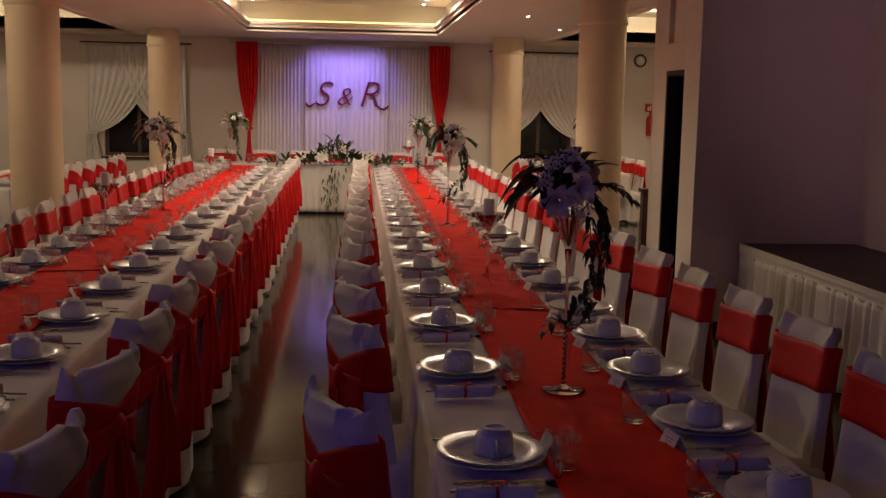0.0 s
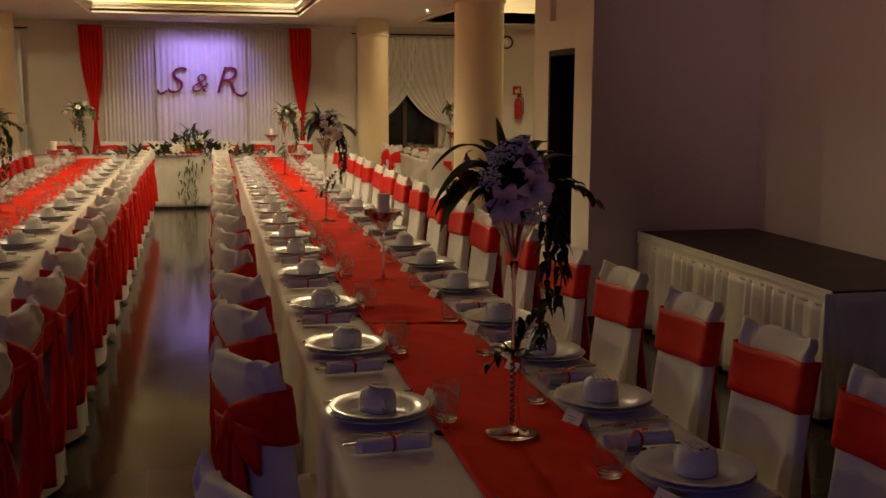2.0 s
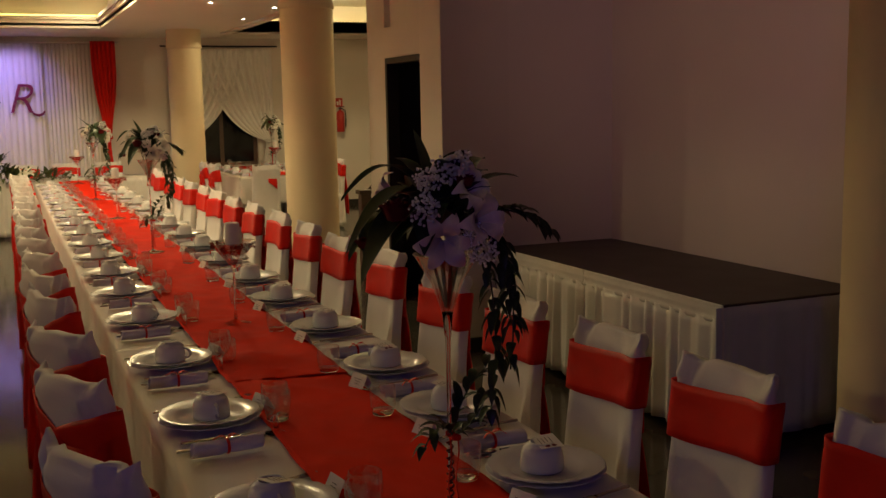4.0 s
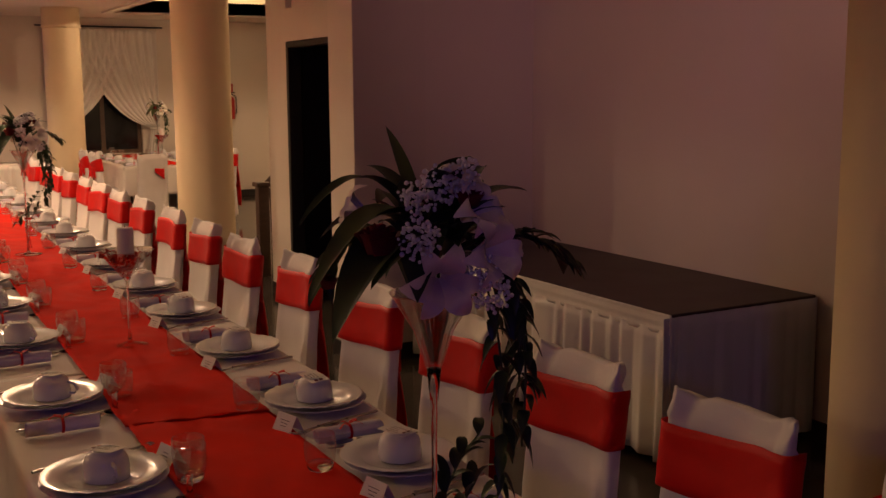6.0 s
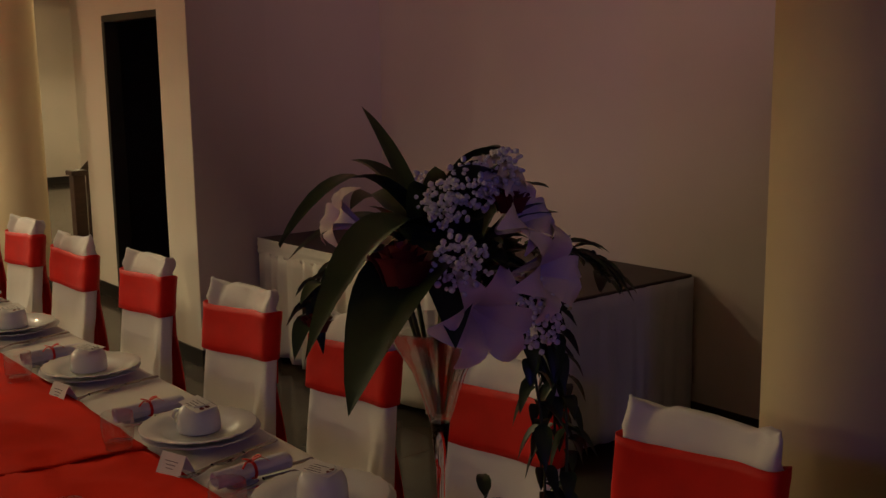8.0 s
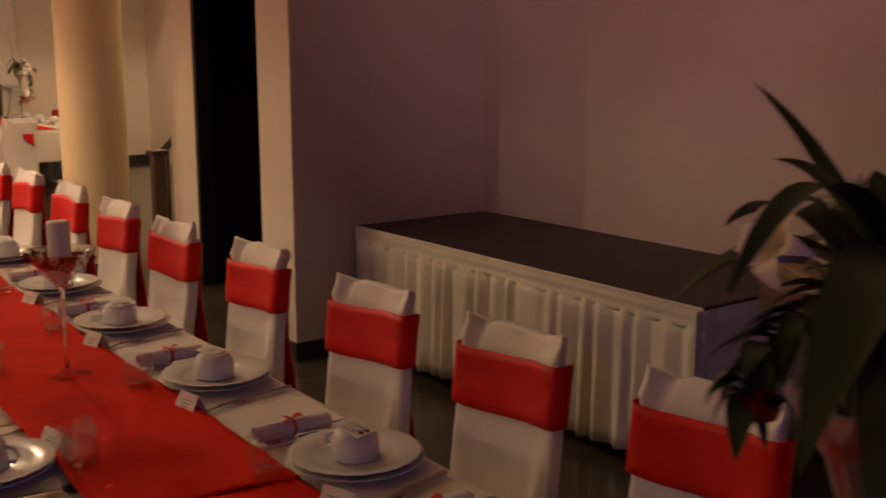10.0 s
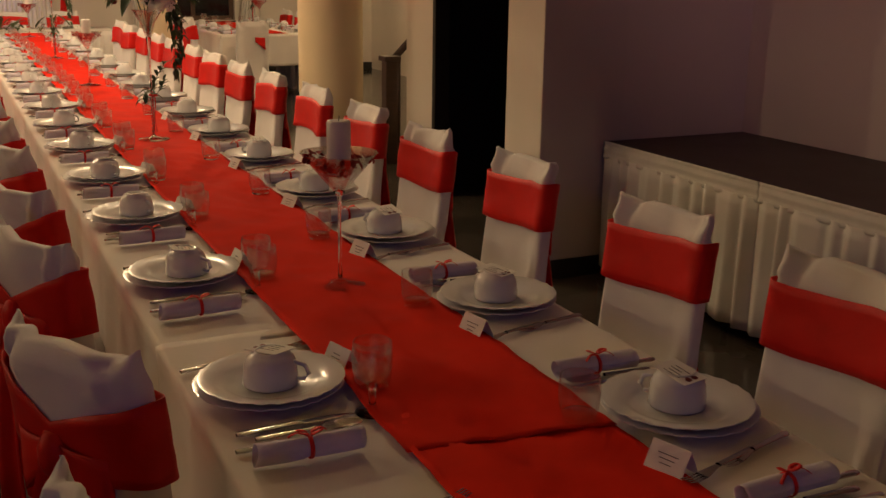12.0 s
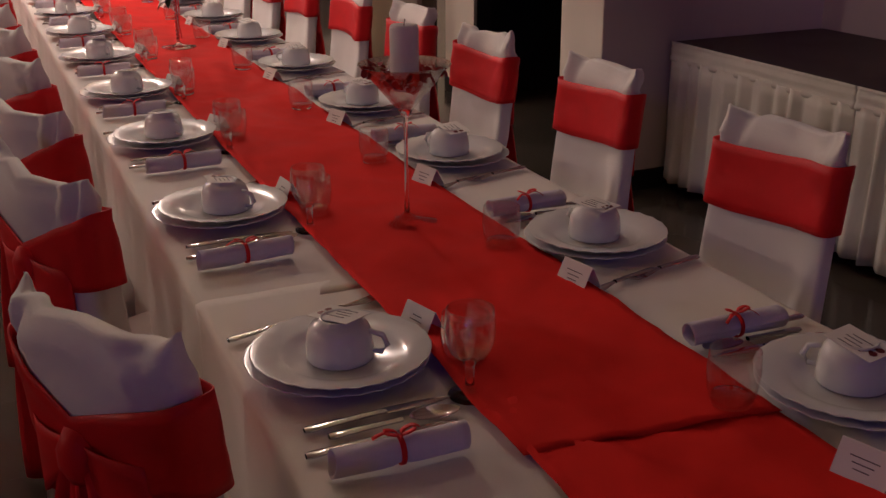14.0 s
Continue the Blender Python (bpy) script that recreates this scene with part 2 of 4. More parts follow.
def wob(x, y, z=0.0):
    return noise.noise(Vector((x, y, z)))


# ---- the shell of the hall ----
X0, X1, Y0, Y1, H = -6.6, 7.3, -1.0, 22.6, 2.79
TX0, TX1, TY0, TY1 = -0.28, 2.59, 6.0, 20.4


def structure(name, bm, mat, label, category, smooth=False):
    return thing(name, label, category, None, bm, mat, "", "structure", smooth)


structure("floor", boxes((X0 - .2, X1 + .2, Y0 - .2, Y1 + .2, -0.12, 0)), M["floor"], "dark brown polished tile floor of the hall", "floor")
structure("wall_west", boxes((X0 - .2, X0, Y0, Y1, 0, 3.4)), M["wall"], "cream painted plaster side wall", "wall")
structure("wall_south", boxes((X0 - .2, X1 + .2, Y0 - .2, Y0, 0, 3.4)), M["wall"], "cream painted plaster end wall", "wall")
structure("wall_east", boxes((X1, X1 + .2, 14.1, Y1, 0, 3.4)), M["wall"], "cream painted wall of the side room", "wall")
WIN_L, WIN_R = (-2.90, -1.76), (4.02, 5.18)
bm = boxes((X0 - .2, WIN_L[0], Y1, Y1 + .25, 0, 3.4), (WIN_L[1], WIN_R[0], Y1, Y1 + .25, 0, 3.4), (WIN_R[1], X1 + .2, Y1, Y1 + .25, 0, 3.4))
for a, b in (WIN_L, WIN_R):
    box(bm, a, b, Y1, Y1 + .25, 0, 0.75)
    box(bm, a, b, Y1, Y1 + .25, 2.35, 3.4)
structure("wall_north", bm, M["wall"], "cream painted far wall behind the head table", "wall")
# a pier beside the alcove, and behind it a set-back wall with a dark doorway
DX, DC, D0 = 3.815, 11.76, 12.12
WX, D1, DE, DT = 4.2, 13.83, 14.27, 2.05
AX = 5.10
structure("wall_pier", boxes((DX, WX + .1, DC + .004, D0, 0, 3.4)), M["wall"], "cream painted wall pier beside the alcove", "wall")
structure("wall_doorway", boxes((WX, WX + .1, D1, DE, 0, 3.4), (WX, WX + .1, D0, D1, DT, 2.3), (WX + .05, WX + .1, D0, D1, 2.3, 3.4)),
          M["wall"], "cream set-back wall with a narrow dark doorway", "wall")
structure("wall_alcove_side", boxes((WX + .1, AX + .2, DC, DC + .14, 0, 3.4)), M["alcove"], "mauve grey side wall of the alcove", "wall")
structure("wall_alcove_end", boxes((DX + .003, WX + .1, DC, DC + .004, 0, 3.4)), M["alcove"], "mauve grey painted end face of the wall", "wall")
structure("wall_alcove_back", boxes((AX, AX + .2, 5.6, DC, 0, 3.4)), M["alcove"], "mauve grey back wall of the alcove", "wall")
structure("wall_alcove_near", boxes((3.95, AX + .2, 5.4, 5.6, 0, 3.4), (3.95, 4.15, Y0, 5.4, 0, 3.4)), M["alcove"], "plain wall closing the alcove", "wall")
structure("wall_passage", boxes((WX + .1, X1, DE - .14, DE, 0, 3.4), (AX, AX + .2, DC + .14, DE - .14, 0, 3.4)), M["wall"], "plain wall behind the dark doorway", "wall")
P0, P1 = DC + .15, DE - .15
# black boxes that put the unlit passage's darkness into their colour
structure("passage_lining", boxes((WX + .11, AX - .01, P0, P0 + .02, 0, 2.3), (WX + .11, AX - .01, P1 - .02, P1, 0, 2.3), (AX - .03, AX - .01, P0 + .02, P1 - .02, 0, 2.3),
                                  (WX + .11, AX - .01, P0 + .02, P1 - .02, 2.28, 2.3)), M["dark"], "black lining standing in for the darkness of the unlit passage", "wall")
df = thing("door_frame", "narrow black door frame set in the doorway", "door frame", None, kind="structure")
part("jamb", boxes((WX - .008, WX + .1, D1 - .05, D1 - .002, 0, DT - .05), bevel=.004), M["dark"], df, smooth=False)
part("jamb", boxes((WX - .008, WX + .1, D0 + .002, D0 + .05, 0, DT - .05), bevel=.004), M["dark"], df, smooth=False)
part("head", boxes((WX - .008, WX + .1, D0 + .002, D1 - .002, DT - .05, DT - .002), bevel=.004), M["dark"], df, smooth=False)
structure("baseboard", boxes((DX - .01, DX, DC - .01, D0, 0, 0.1), (WX - .01, WX, D1 + .002, DE, 0, 0.1), (DX, AX, DC - .011, DC, 0, 0.1), (AX - .012, AX - .001, 5.6, DC - .02, 0, 0.1),
                             (X0, X1, Y1 - .012, Y1, 0, 0.1), (WX + .1, X1, DE + .002, DE + .012, 0, 0.1)), M["base"], "black tiled baseboard", "baseboard")

# ceiling: low soffit round a raised tray, and trays over the side rooms
LT, RT = (-6.0, -2.2, 8.0, 21.2), (4.5, 6.8, 15.0, 21.2)
bm = boxes((X0, X1, Y0, TY0, H, H + .1), (X0, X1, TY1, Y1, H, H + .1),
           (TX1, RT[0], TY0, TY1, H, H + .1), (RT[0], X1, TY0, RT[2], H, H + .1), (RT[0], X1, RT[3], TY1, H, H + .1), (RT[1], X1, RT[2], RT[3], H, H + .1),
           (LT[1], TX0, TY0, TY1, H, H + .1), (X0, LT[1], TY0, LT[2], H, H + .1), (X0, LT[1], LT[3], TY1, H, H + .1), (X0, LT[0], LT[2], LT[3], H, H + .1))
box(bm, X0, X1, Y0, Y1, 3.2, 3.3)
structure("ceiling", bm, M["ceiling"], "white plaster ceiling with raised trays", "ceiling")


def tray(x0, x1, y0, y1, name):
    bm = bmesh.new()
    for inset, z, h in ((-0.06, H - 0.03, 0.06), (-0.03, H + 0.03, 0.05), (0.0, H + 0.08, 0.04)):
        box(bm, x0 - 0.12, x0 + inset + .06, y0 - .12, y1 + .12, z, z + h)
        box(bm, x1 - inset - .06, x1 + 0.12, y0 - .12, y1 + .12, z, z + h)
        box(bm, x0 + inset + .06, x1 - inset - .06, y1 - inset - .06, y1 + .12, z, z + h)
        box(bm, x0 + inset + .06, x1 - inset - .06, y0 - .12, y0 + inset + .06, z, z + h)
    box(bm, x0 - .16, x0 - .12, y0 - .16, y1 + .16, H + .1, 3.2)
    box(bm, x1 + .12, x1 + .16, y0 - .16, y1 + .16, H + .1, 3.2)
    box(bm, x0 - .12, x1 + .12, y1 + .12, y1 + .16, H + .1, 3.2)
    box(bm, x0 - .12, x1 + .12, y0 - .16, y0 - .12, H + .1, 3.2)
    structure(name, bm, M["ceiling"], "stepped white plaster cornice round the raised ceiling tray", "cornice")
    z = H + .125
    structure(name.replace("trim", "cove_light"), boxes((x0 + .0, x0 + .02, y0, y1, z, z + .02), (x1 - .02, x1, y0, y1, z, z + .02), (x0 + .02, x1 - .02, y1 - .02, y1, z, z + .02), (x0 + .02, x1 - .02, y0, y0 + .02, z, z + .02)),
              M["led"], "warm yellow light strip in the ceiling cove", "cove light")


tray(TX0, TX1, TY0, TY1, "trim_hall")
tray(*LT, "trim_west")
tray(*RT, "trim_east")


def downlight(x, y, z):
    e = thing("downlight", "small round recessed ceiling spot, lit", "ceiling light", pose(x, y, z), group="ceiling spots")
    part("ring", lathe([(0.035, -0.004), (0.05, -0.008), (0.055, 0.0), (0.05, 0.0)], 20), M["chrome"], e)
    part("bulb", lathe([(0.0, -0.010), (0.02, -0.009), (0.034, -0.003), (0.034, 0.0)], 16), M["bulb"], e, "glowing bulb")


for x in (-.16, 2.35):
    for y in (13.2, 14.4, 15.5, 16.5, 17.5, 18.5, 19.4, 20.1):
        downlight(x, y, 3.198)
for x, y in ((3.4, 17.0), (4.2, 17.4), (7.0, 20.2), (4.2, 19.0)):
    downlight(x, y, 2.798)


def column(x, y, r=0.236):
    e = thing("column", "smooth round cream plaster column", "column", pose(x, y, 0), group="hall columns", kind="structure")
    part("shaft", lathe([(r, 0), (r, 0.3), (r, 1.2), (r, 2.2), (r, 2.52)], 40), M["column"], e)
    part("capital", lathe([(r, 2.52), (r * 1.06, 2.525), (r * 1.06, 2.56), (r * 1.02, 2.60), (r * 1.02, H)], 40), M["column"], e, "plain cap band under the ceiling")
    part("plinth", lathe([(r + .012, 0), (r + .012, 0.1), (r + 0.001, 0.105)], 40), M["base"], e, "black tiled foot band")


for x, y in ((3.79, 14.72), (-1.66, 14.3), (3.76, 20.9), (-1.6, 20.9), (3.75, 7.85)):
    column(x, y)

# windows with night outside


def window(name, a, b):
    e = thing(name, "dark window at night behind tied curtains", "window", None, kind="structure")
    part("window_frame", boxes((a, a + .06, Y1 + .08, Y1 + .14, .75, 2.35), (b - .06, b, Y1 + .08, Y1 + .14, .75, 2.35), (a + .06, b - .06, Y1 + .08, Y1 + .14, .75, .81),
                               (a + .06, b - .06, Y1 + .08, Y1 + .14, 2.29, 2.35), ((a + b) / 2 - .03, (a + b) / 2 + .03, Y1 + .08, Y1 + .14, .81, 2.29)), M["frame"], e, "brown frame", False)
    for c, d in ((a + .06, (a + b) / 2 - .03), ((a + b) / 2 + .03, b - .06)):
        part("pane", boxes((c, d, Y1 + .10, Y1 + .112, .81, 2.29)), M["night"], e, "black night pane", False)
    part("window_sill", boxes((a - .05, b + .05, Y1 - .06, Y1 + .02, .71, .745), bevel=.006), M["wood"], e, "brown sill", False)
    structure("backdrop", boxes((a - .6, b + .6, Y1 + .6, Y1 + .62, -.1, 3.4)), M["night"], "night darkness outside the window", "backdrop")


window("window_west", *WIN_L)
window("window_east", *WIN_R)


def curtain_panel(x_in, x_out, z_tie, side):
    """One gathered panel: hangs from the rail, sweeps to a tie at its outer edge, and falls below it."""
    zt, w = 2.62, x_in - x_out

    def f(u, v):
        z = zt - v * (zt - z_tie) - 0.0
        sweep = v ** 1.6
        width = 1 - 0.86 * sweep
        x = x_out + w * u * width
        sag = 0.30 * math.sin(math.pi * min(1, v)) * u * v
        y = Y1 - .07 - .025 * math.cos(u * 2 * math.pi * 9) * (1 - .6 * sweep) - .02 * u * sweep
        return (x, y, z - sag * .6 - 0.22 * u * sweep * (1 - v) * 2)

    bm = grid(90, 26, f)
    grid(50, 12, lambda u, v: (x_out + w * (.14 * u * (1 + 1.2 * v) - .03), Y1 - .07 - .02 * math.cos(u * 2 * math.pi * 5), z_tie - v * (z_tie - .08)), bm=bm)
    return thicken(bm, .004)


def curtains(a, b):
    m = (a + b) / 2
    e = thing("curtain", "sheer white curtains tied back to both sides of a window", "curtain", None, group="window curtains")
    for s, o in ((a + .97, a - .25), (b - .97, b + .25)):
        part("panel", curtain_panel(s, o, 1.15, 1), M["sheer"], e)
        part("tieback", tube([(o, Y1 - .05, 1.16), (o + .04 * (1 if s > o else -1), Y1 - .12, 1.12), (o + .16 * (1 if s > o else -1), Y1 - .1, 1.13)], .012), M["sheer"], e, "white tie band")
    part("rail", tube([(a - .35, Y1 - .07, 2.66), (b + .35, Y1 - .07, 2.66)], .012), M["metal"], e, "dark curtain rail")


curtains(*WIN_L)
curtains(*WIN_R)

# bridal backdrop
bd = thing("bridal_drape", "white pleated backdrop drape with a sheer centre panel", "drape", None)


def pleats(x0, x1, y, n, amp, z0=0.03, z1=2.69):
    def f(u, v):
        z = z0 + v * (z1 - z0)
        return (x0 + (x1 - x0) * u, y - amp * (.6 + .4 * (1 - v)) * (math.sin(2 * math.pi * n * u + 1.5 * wob(u * n * .7, 3)) + .5 * wob(u * n * 1.7, v * 1.5, 7)), z)
    return thicken(grid(n * 10, 8, f), .004)


part("side_panel", pleats(-.32, .56, Y1 - .06, 14, .022), M["drape"], bd)
part("centre_panel", pleats(.50, 1.92, Y1 - .13, 16, .018), M["drape"], bd)
part("side_panel", pleats(1.86, 2.70, Y1 - .06, 14, .022), M["drape"], bd)
part("rail", tube([(-.75, Y1 - .09, 2.71), (3.05, Y1 - .09, 2.71)], .014), M["drape"], bd)


def red_drape(xc, lean):
    def f(u, v):
        z = 2.72 - v * 2.66
        w = .36 - .26 * math.exp(-((v - .55) / .22) ** 2) if v < .55 else .36 - .26 * math.exp(-((v - .55) / .30) ** 2) - .06
        return (xc + lean * .1 * min(1, v / .55) + w * (u - .5), Y1 - .2 - .028 * math.sin(2 * math.pi * 6 * u) - .02 * math.sin(math.pi * u), z)
    e = thing("red_side_drape", "red satin drape tied in at mid height beside the backdrop", "drape", None, group="red side drapes")
    part("cloth", thicken(grid(60, 30, f), .005), M["red"], e)
    part("tie", lathe([(.05, 1.24), (.06, 1.25), (.06, 1.28), (.05, 1.29)], 16, cx=xc + lean * .1, cy=Y1 - .2), M["red"], e, "red tie band")


red_drape(-.47, .3)
red_drape(2.80, .2)


def letter(text, x, z, size):
    cu = bpy.data.curves.new("letter", "FONT")
    cu.body, cu.size, cu.extrude, cu.shear, cu.align_x, cu.offset = text, size, .012, .30, "CENTER", -.014 * size
    tmp = new("letter_source", cu)
    me = bpy.data.meshes.new_from_object(tmp.evaluated_get(bpy.context.evaluated_depsgraph_get()))
    bpy.data.objects.remove(tmp)
    me.materials.append(M["letter"])
    ob = new("letter", me)
    ob.matrix_world = pose(x, Y1 - .17, z, 90, 0, 0)
    return tagged(ob, "burgundy decorative letter hung on the white backdrop", "letter", "backdrop letters")


def swash(ob, *points):
    """A thin curled end stroke of a letter, in the letter's own plane."""
    part("swash", tube([(x, y, .006) for x, y in points], [.012 + .008 * math.sin(math.pi * k / (len(points) - 1)) for k in range(len(points))], 8), M["letter"], ob)


swash(letter("S", .77, 1.66, .62), (-.10, .05), (-.16, .005), (-.21, -.005), (-.245, .03), (-.235, .06))
letter("&", 1.16, 1.68, .45)
swash(letter("R", 1.58, 1.66, .64), (.15, .03), (.20, -.02), (.26, -.035), (.32, -.01), (.345, .03))

# ---- tables and cloths ----
TOP = 0.755


def trestle(cx, y0, y1, half):
    e = thing("banquet_table", "long plywood banquet table hidden under white cloth", "table", pose(cx, (y0 + y1) / 2, 0), group="banquet tables")
    L = (y1 - y0) / 2 - .03
    part("tabletop", boxes((-half + .02, half - .02, -L, L, TOP - .045, TOP - .012), bevel=.004), M["wood"], e, smooth=False)
    for sx in (-1, 1):
        for sy in (-1, 1):
            part("leg", tube([(sx * (half - .12), sy * (L - .15), 0), (sx * (half - .12), sy * (L - .15), TOP - .045)], .018), M["metal"], e, "black steel leg")
    return e


def tablecloth(cx, y0, y1, half, drop, lift, seed, ends=(False, False), label="white tablecloth hanging in soft folds over a banquet table"):
    n = max(8, int((y1 - y0) / .035))
    xs = [(-half - .001, TOP - drop + drop * k / 11) for k in range(11)] + [(-half + .012 * (k - .5), TOP + (0 if k else -.004)) for k in (0, 1)]
    xs += [(-half + .03 + (2 * half - .06) * k / 14, TOP) for k in range(15)]
    xs += [(half - .006, TOP), (half + .006, TOP - .004)] + [(half + .001, TOP - drop * (k + 1) / 11) for k in range(11)]

    def f(u, v):
        y = y0 + (y1 - y0) * v
        x, z = xs[int(round(u * (len(xs) - 1)))]
        z += lift + .0022 * wob(x * 5, y * 4, seed) * (z > TOP - .01) + .002 * wob(x * 14, y * 9, seed + 3) * (z > TOP - .01)
        if z < TOP - .01:
            d = (TOP - z) / drop
            s = 1 if x > 0 else -1
            fold = .5 + .5 * math.sin(y * 2 * math.pi / .23 + 2.5 * wob(y * 1.3, s * 4, seed))
            x += s * (.004 + .030 * d * fold ** 1.4 + .012 * d * wob(y * 5, s, seed + 5))
            z -= .012 * d * wob(y * 2.1, s * 2, seed + 8)
        return (cx + x, y, z)
    bm = grid(len(xs), n, f)
    for y, on, s in ((y0, ends[0], -1), (y1, ends[1], 1)):
        if on:
            grid(40, 12, lambda u, v: (cx + (2 * u - 1) * (half + .02 * v), y + s * (.004 + .025 * v * (.5 + .5 * math.sin(u * 26))), TOP + lift - v * drop), bm=bm)
    return thing("tablecloth", label, "tablecloth", None, thicken(bm, -.002), M["cloth"], "tablecloths")


def runner(cx, y0, y1, half, lift, seed, skew=0.0):
    n = int((y1 - y0) / .02)

    def f(u, v):
        y = y0 + (y1 - y0) * v + skew * (u - .5) * (1 if v < .5 else 0) * max(0, 1 - v * 8)
        crease = .003 * max(0, wob(y * 3.1, u * 1.5, seed)) ** 2 * 8 + .005 * (1 - abs(wob(y * 4 + u * 2, u * 2.5, seed + 4))) ** 6 + .0028 * (1 - abs(wob(y * 9 - u * 5, u * 5 + y * 2, seed + 9))) ** 5
        return (cx + (2 * u - 1) * half + .006 * wob(y * 2, u * 3, seed + 2), y, TOP + lift + .003 + crease)
    return thing("table_runner", "red fabric runner laid along the middle of the table", "runner", None, thicken(grid(22, n, f), -.0008), M["runner"], "table runners")


RX, LX, HALF = 1.967, -.19, .472
# the two long tables stand a little askew to the hall
ASKEW_R = Matrix.Translation((RX, 8.6, 0)) @ pose(0, 0, 0, 0, 0, -.65)
ASKEW_L = Matrix.Translation((LX, 8.6, 0)) @ pose(0, 0, 0, 0, 0, .25)


def on(table, x, y):
    """The place at x beside the table's middle line, at y along the hall."""
    v = table @ Vector((x, y - 8.6, 0))
    return v.x, v.y


for askew, start, seed, joins in ((ASKEW_R, -3.3, 11, (.9, 5.4)), (ASKEW_L, -3.5, 12, (.2, 5.0))):
    for k in range(5):
        trestle(0, 0, 2.88, HALF).matrix_world = askew @ pose(0, start + 2.9 * (k + .5), 0)
    ends = (start - .02,) + joins + (11.3,)
    for k in range(3):
        tablecloth(0, ends[k] - (.06 if k else 0), ends[k + 1], HALF, .50, .004 * (2 - k) if k else .004, seed + k * 7, (k == 0, k == 2)).matrix_world = askew
runner(0, -3.3, .33, .19, .009, 3, 0).matrix_world = ASKEW_R
runner(0, .16, 11.3, .195, .0135, 9, -.045).matrix_world = ASKEW_R
runner(0, -3.5, 1.3, .20, .012, 5, 0).matrix_world = ASKEW_L
runner(0, 1.2, 11.3, .20, .016, 8, .08).matrix_world = ASKEW_L

# ---- chairs ----


def chair_meshes(seed):
    r = random.Random(seed)

    def top(u):
        ears = .026 * min(1, abs(u)) ** 7 * (1 if u > 0 else .7)
        return .918 + ears + .005 * math.cos(u * 2.0 + seed) + .012 * wob(u * 3, seed) + .005 * math.sin(u * 11 + seed)
    zs = [.03, .12, .25, .40, .52, .62, .70, .78, .84, .87, .89, .91, .93, .95, .965, .978, .988, .995]

    def back(u, v):
        k = v * (len(zs) - 1)
        z = zs[int(round(k))]
        a = 2 * math.pi * u
        c, s = math.cos(a), math.sin(a)
        sy = math.copysign(abs(c) ** .35, c)
        sx = math.copysign(abs(s) ** .6, s)
        t = z / .995
        w = .182 + .012 * (1 - t) - (.003 if z > .98 else 0)
        d = .034 * (1 - .55 * max(0, (t - .95) / .05))
        fold = .011 * math.sin(sy * 10 + 7 * wob(sy * 1.4, z * 2.2, seed)) * (1 if z < .62 or z > .915 else .1) + (.010 if z < .62 else (.020 if z > .915 else .003)) * wob(sy * 5, z * 16, seed + 2) + (.009 if z > .915 else 0) * (1 - abs(wob(sy * 4 + z * 9, z * 14 - sy * 3, seed + 6))) ** 3
        low = max(0, .5 - z) / .5
        fold += .016 * low * math.sin(sy * 13 + seed)
        zz = z * (top(sy) / .985) if z > .6 else z
        x = -.028 - .035 * (1 - sy * sy) - .055 * max(0, z - .45) / .5 + sx * d + (fold if sx < 0 else fold * .6)
        y = sy * w + .004 * wob(z * 7, sy, seed)
        return (x, y, zz)
    bm = grid(64, len(zs), back, True)
    bm.verts.ensure_lookup_table()
    n = len(zs)
    ring = [bm.verts[(n - 1) * 64 + i] for i in range(64)]
    for i in range(31):
        j = 63 - i
        a, b, c, d = ring[i], ring[i + 1], ring[(j) % 64], ring[(j + 1) % 64]
        vs = []
        for q in (a, b, c, d):
            if q not in vs:
                vs.append(q)
        if len(vs) > 2:
            try:
                bm.faces.new(vs)
            except ValueError:
                pass
    bmesh.ops.recalc_face_normals(bm, faces=bm.faces[:])
    cover = mesh_of("back_cover", bm, M["cover"])

    def skirt(u, v):
        per = u * 4
        side, q = int(per) % 4, per - int(per)
        x0, x1, w = -.06, .36, .205
        if side == 0:
            x, y, nx, ny = x0 + (x1 - x0) * q, -w, 0, -1
        elif side == 1:
            x, y, nx, ny = x1, -w + 2 * w * q, 1, 0
        elif side == 2:
            x, y, nx, ny = x1 - (x1 - x0) * q, w, 0, 1
        else:
            x, y, nx, ny = x0, w - 2 * w * q, -1, 0
        if v < .12:
            t = v / .12
            return (.15 + (x - .15) * .98 * t, y * .98 * t, .482 - .014 * t * t)
        t = (v - .12) / .88
        out = .004 + .022 * t * (.5 + .5 * math.sin(u * 2 * math.pi * 15 + 2 * wob(u * 9, seed)))
        return (x + nx * out, y + ny * out, .468 - t * (.42 + .015 * math.sin(u * 40)))
    bm = grid(88, 12, skirt, True)
    bmesh.ops.recalc_face_normals(bm, faces=bm.faces[:])
    seat = mesh_of("seat_cover", bm, M["cover"])

    def band(u, v):
        a = 2 * math.pi * u
        c, s = math.cos(a), math.sin(a)
        sy, sx = math.copysign(abs(c) ** .35, c), math.copysign(abs(s) ** .6, s)
        z = .712 + .158 * v + .010 * math.sin(sy * 2 + seed) + .005 * wob(sy * 3, v, seed)
        pinch = 1 - .35 * (1 - abs(sy)) if sx < 0 else 1
        z = .79 - (.05 * (1 - abs(sy)) if sx < 0 else 0) + (z - .79) * pinch
        return (-.028 - .035 * (1 - sy * sy) - .055 * (z - .45) / .5 + sx * (.0435 + .0015 * math.sin(v * 9 + seed)) + .004 * wob(sy * 5, v * 4, seed), sy * .193, z)
    bm = grid(56, 8, band, True)
    sash = mesh_of("sash", thicken(bm, -.003), M["red"])
    bm = lathe([(.0, -.045), (.022, -.04), (.034, -.015), (.034, .015), (.022, .04), (.0, .045)], 12)
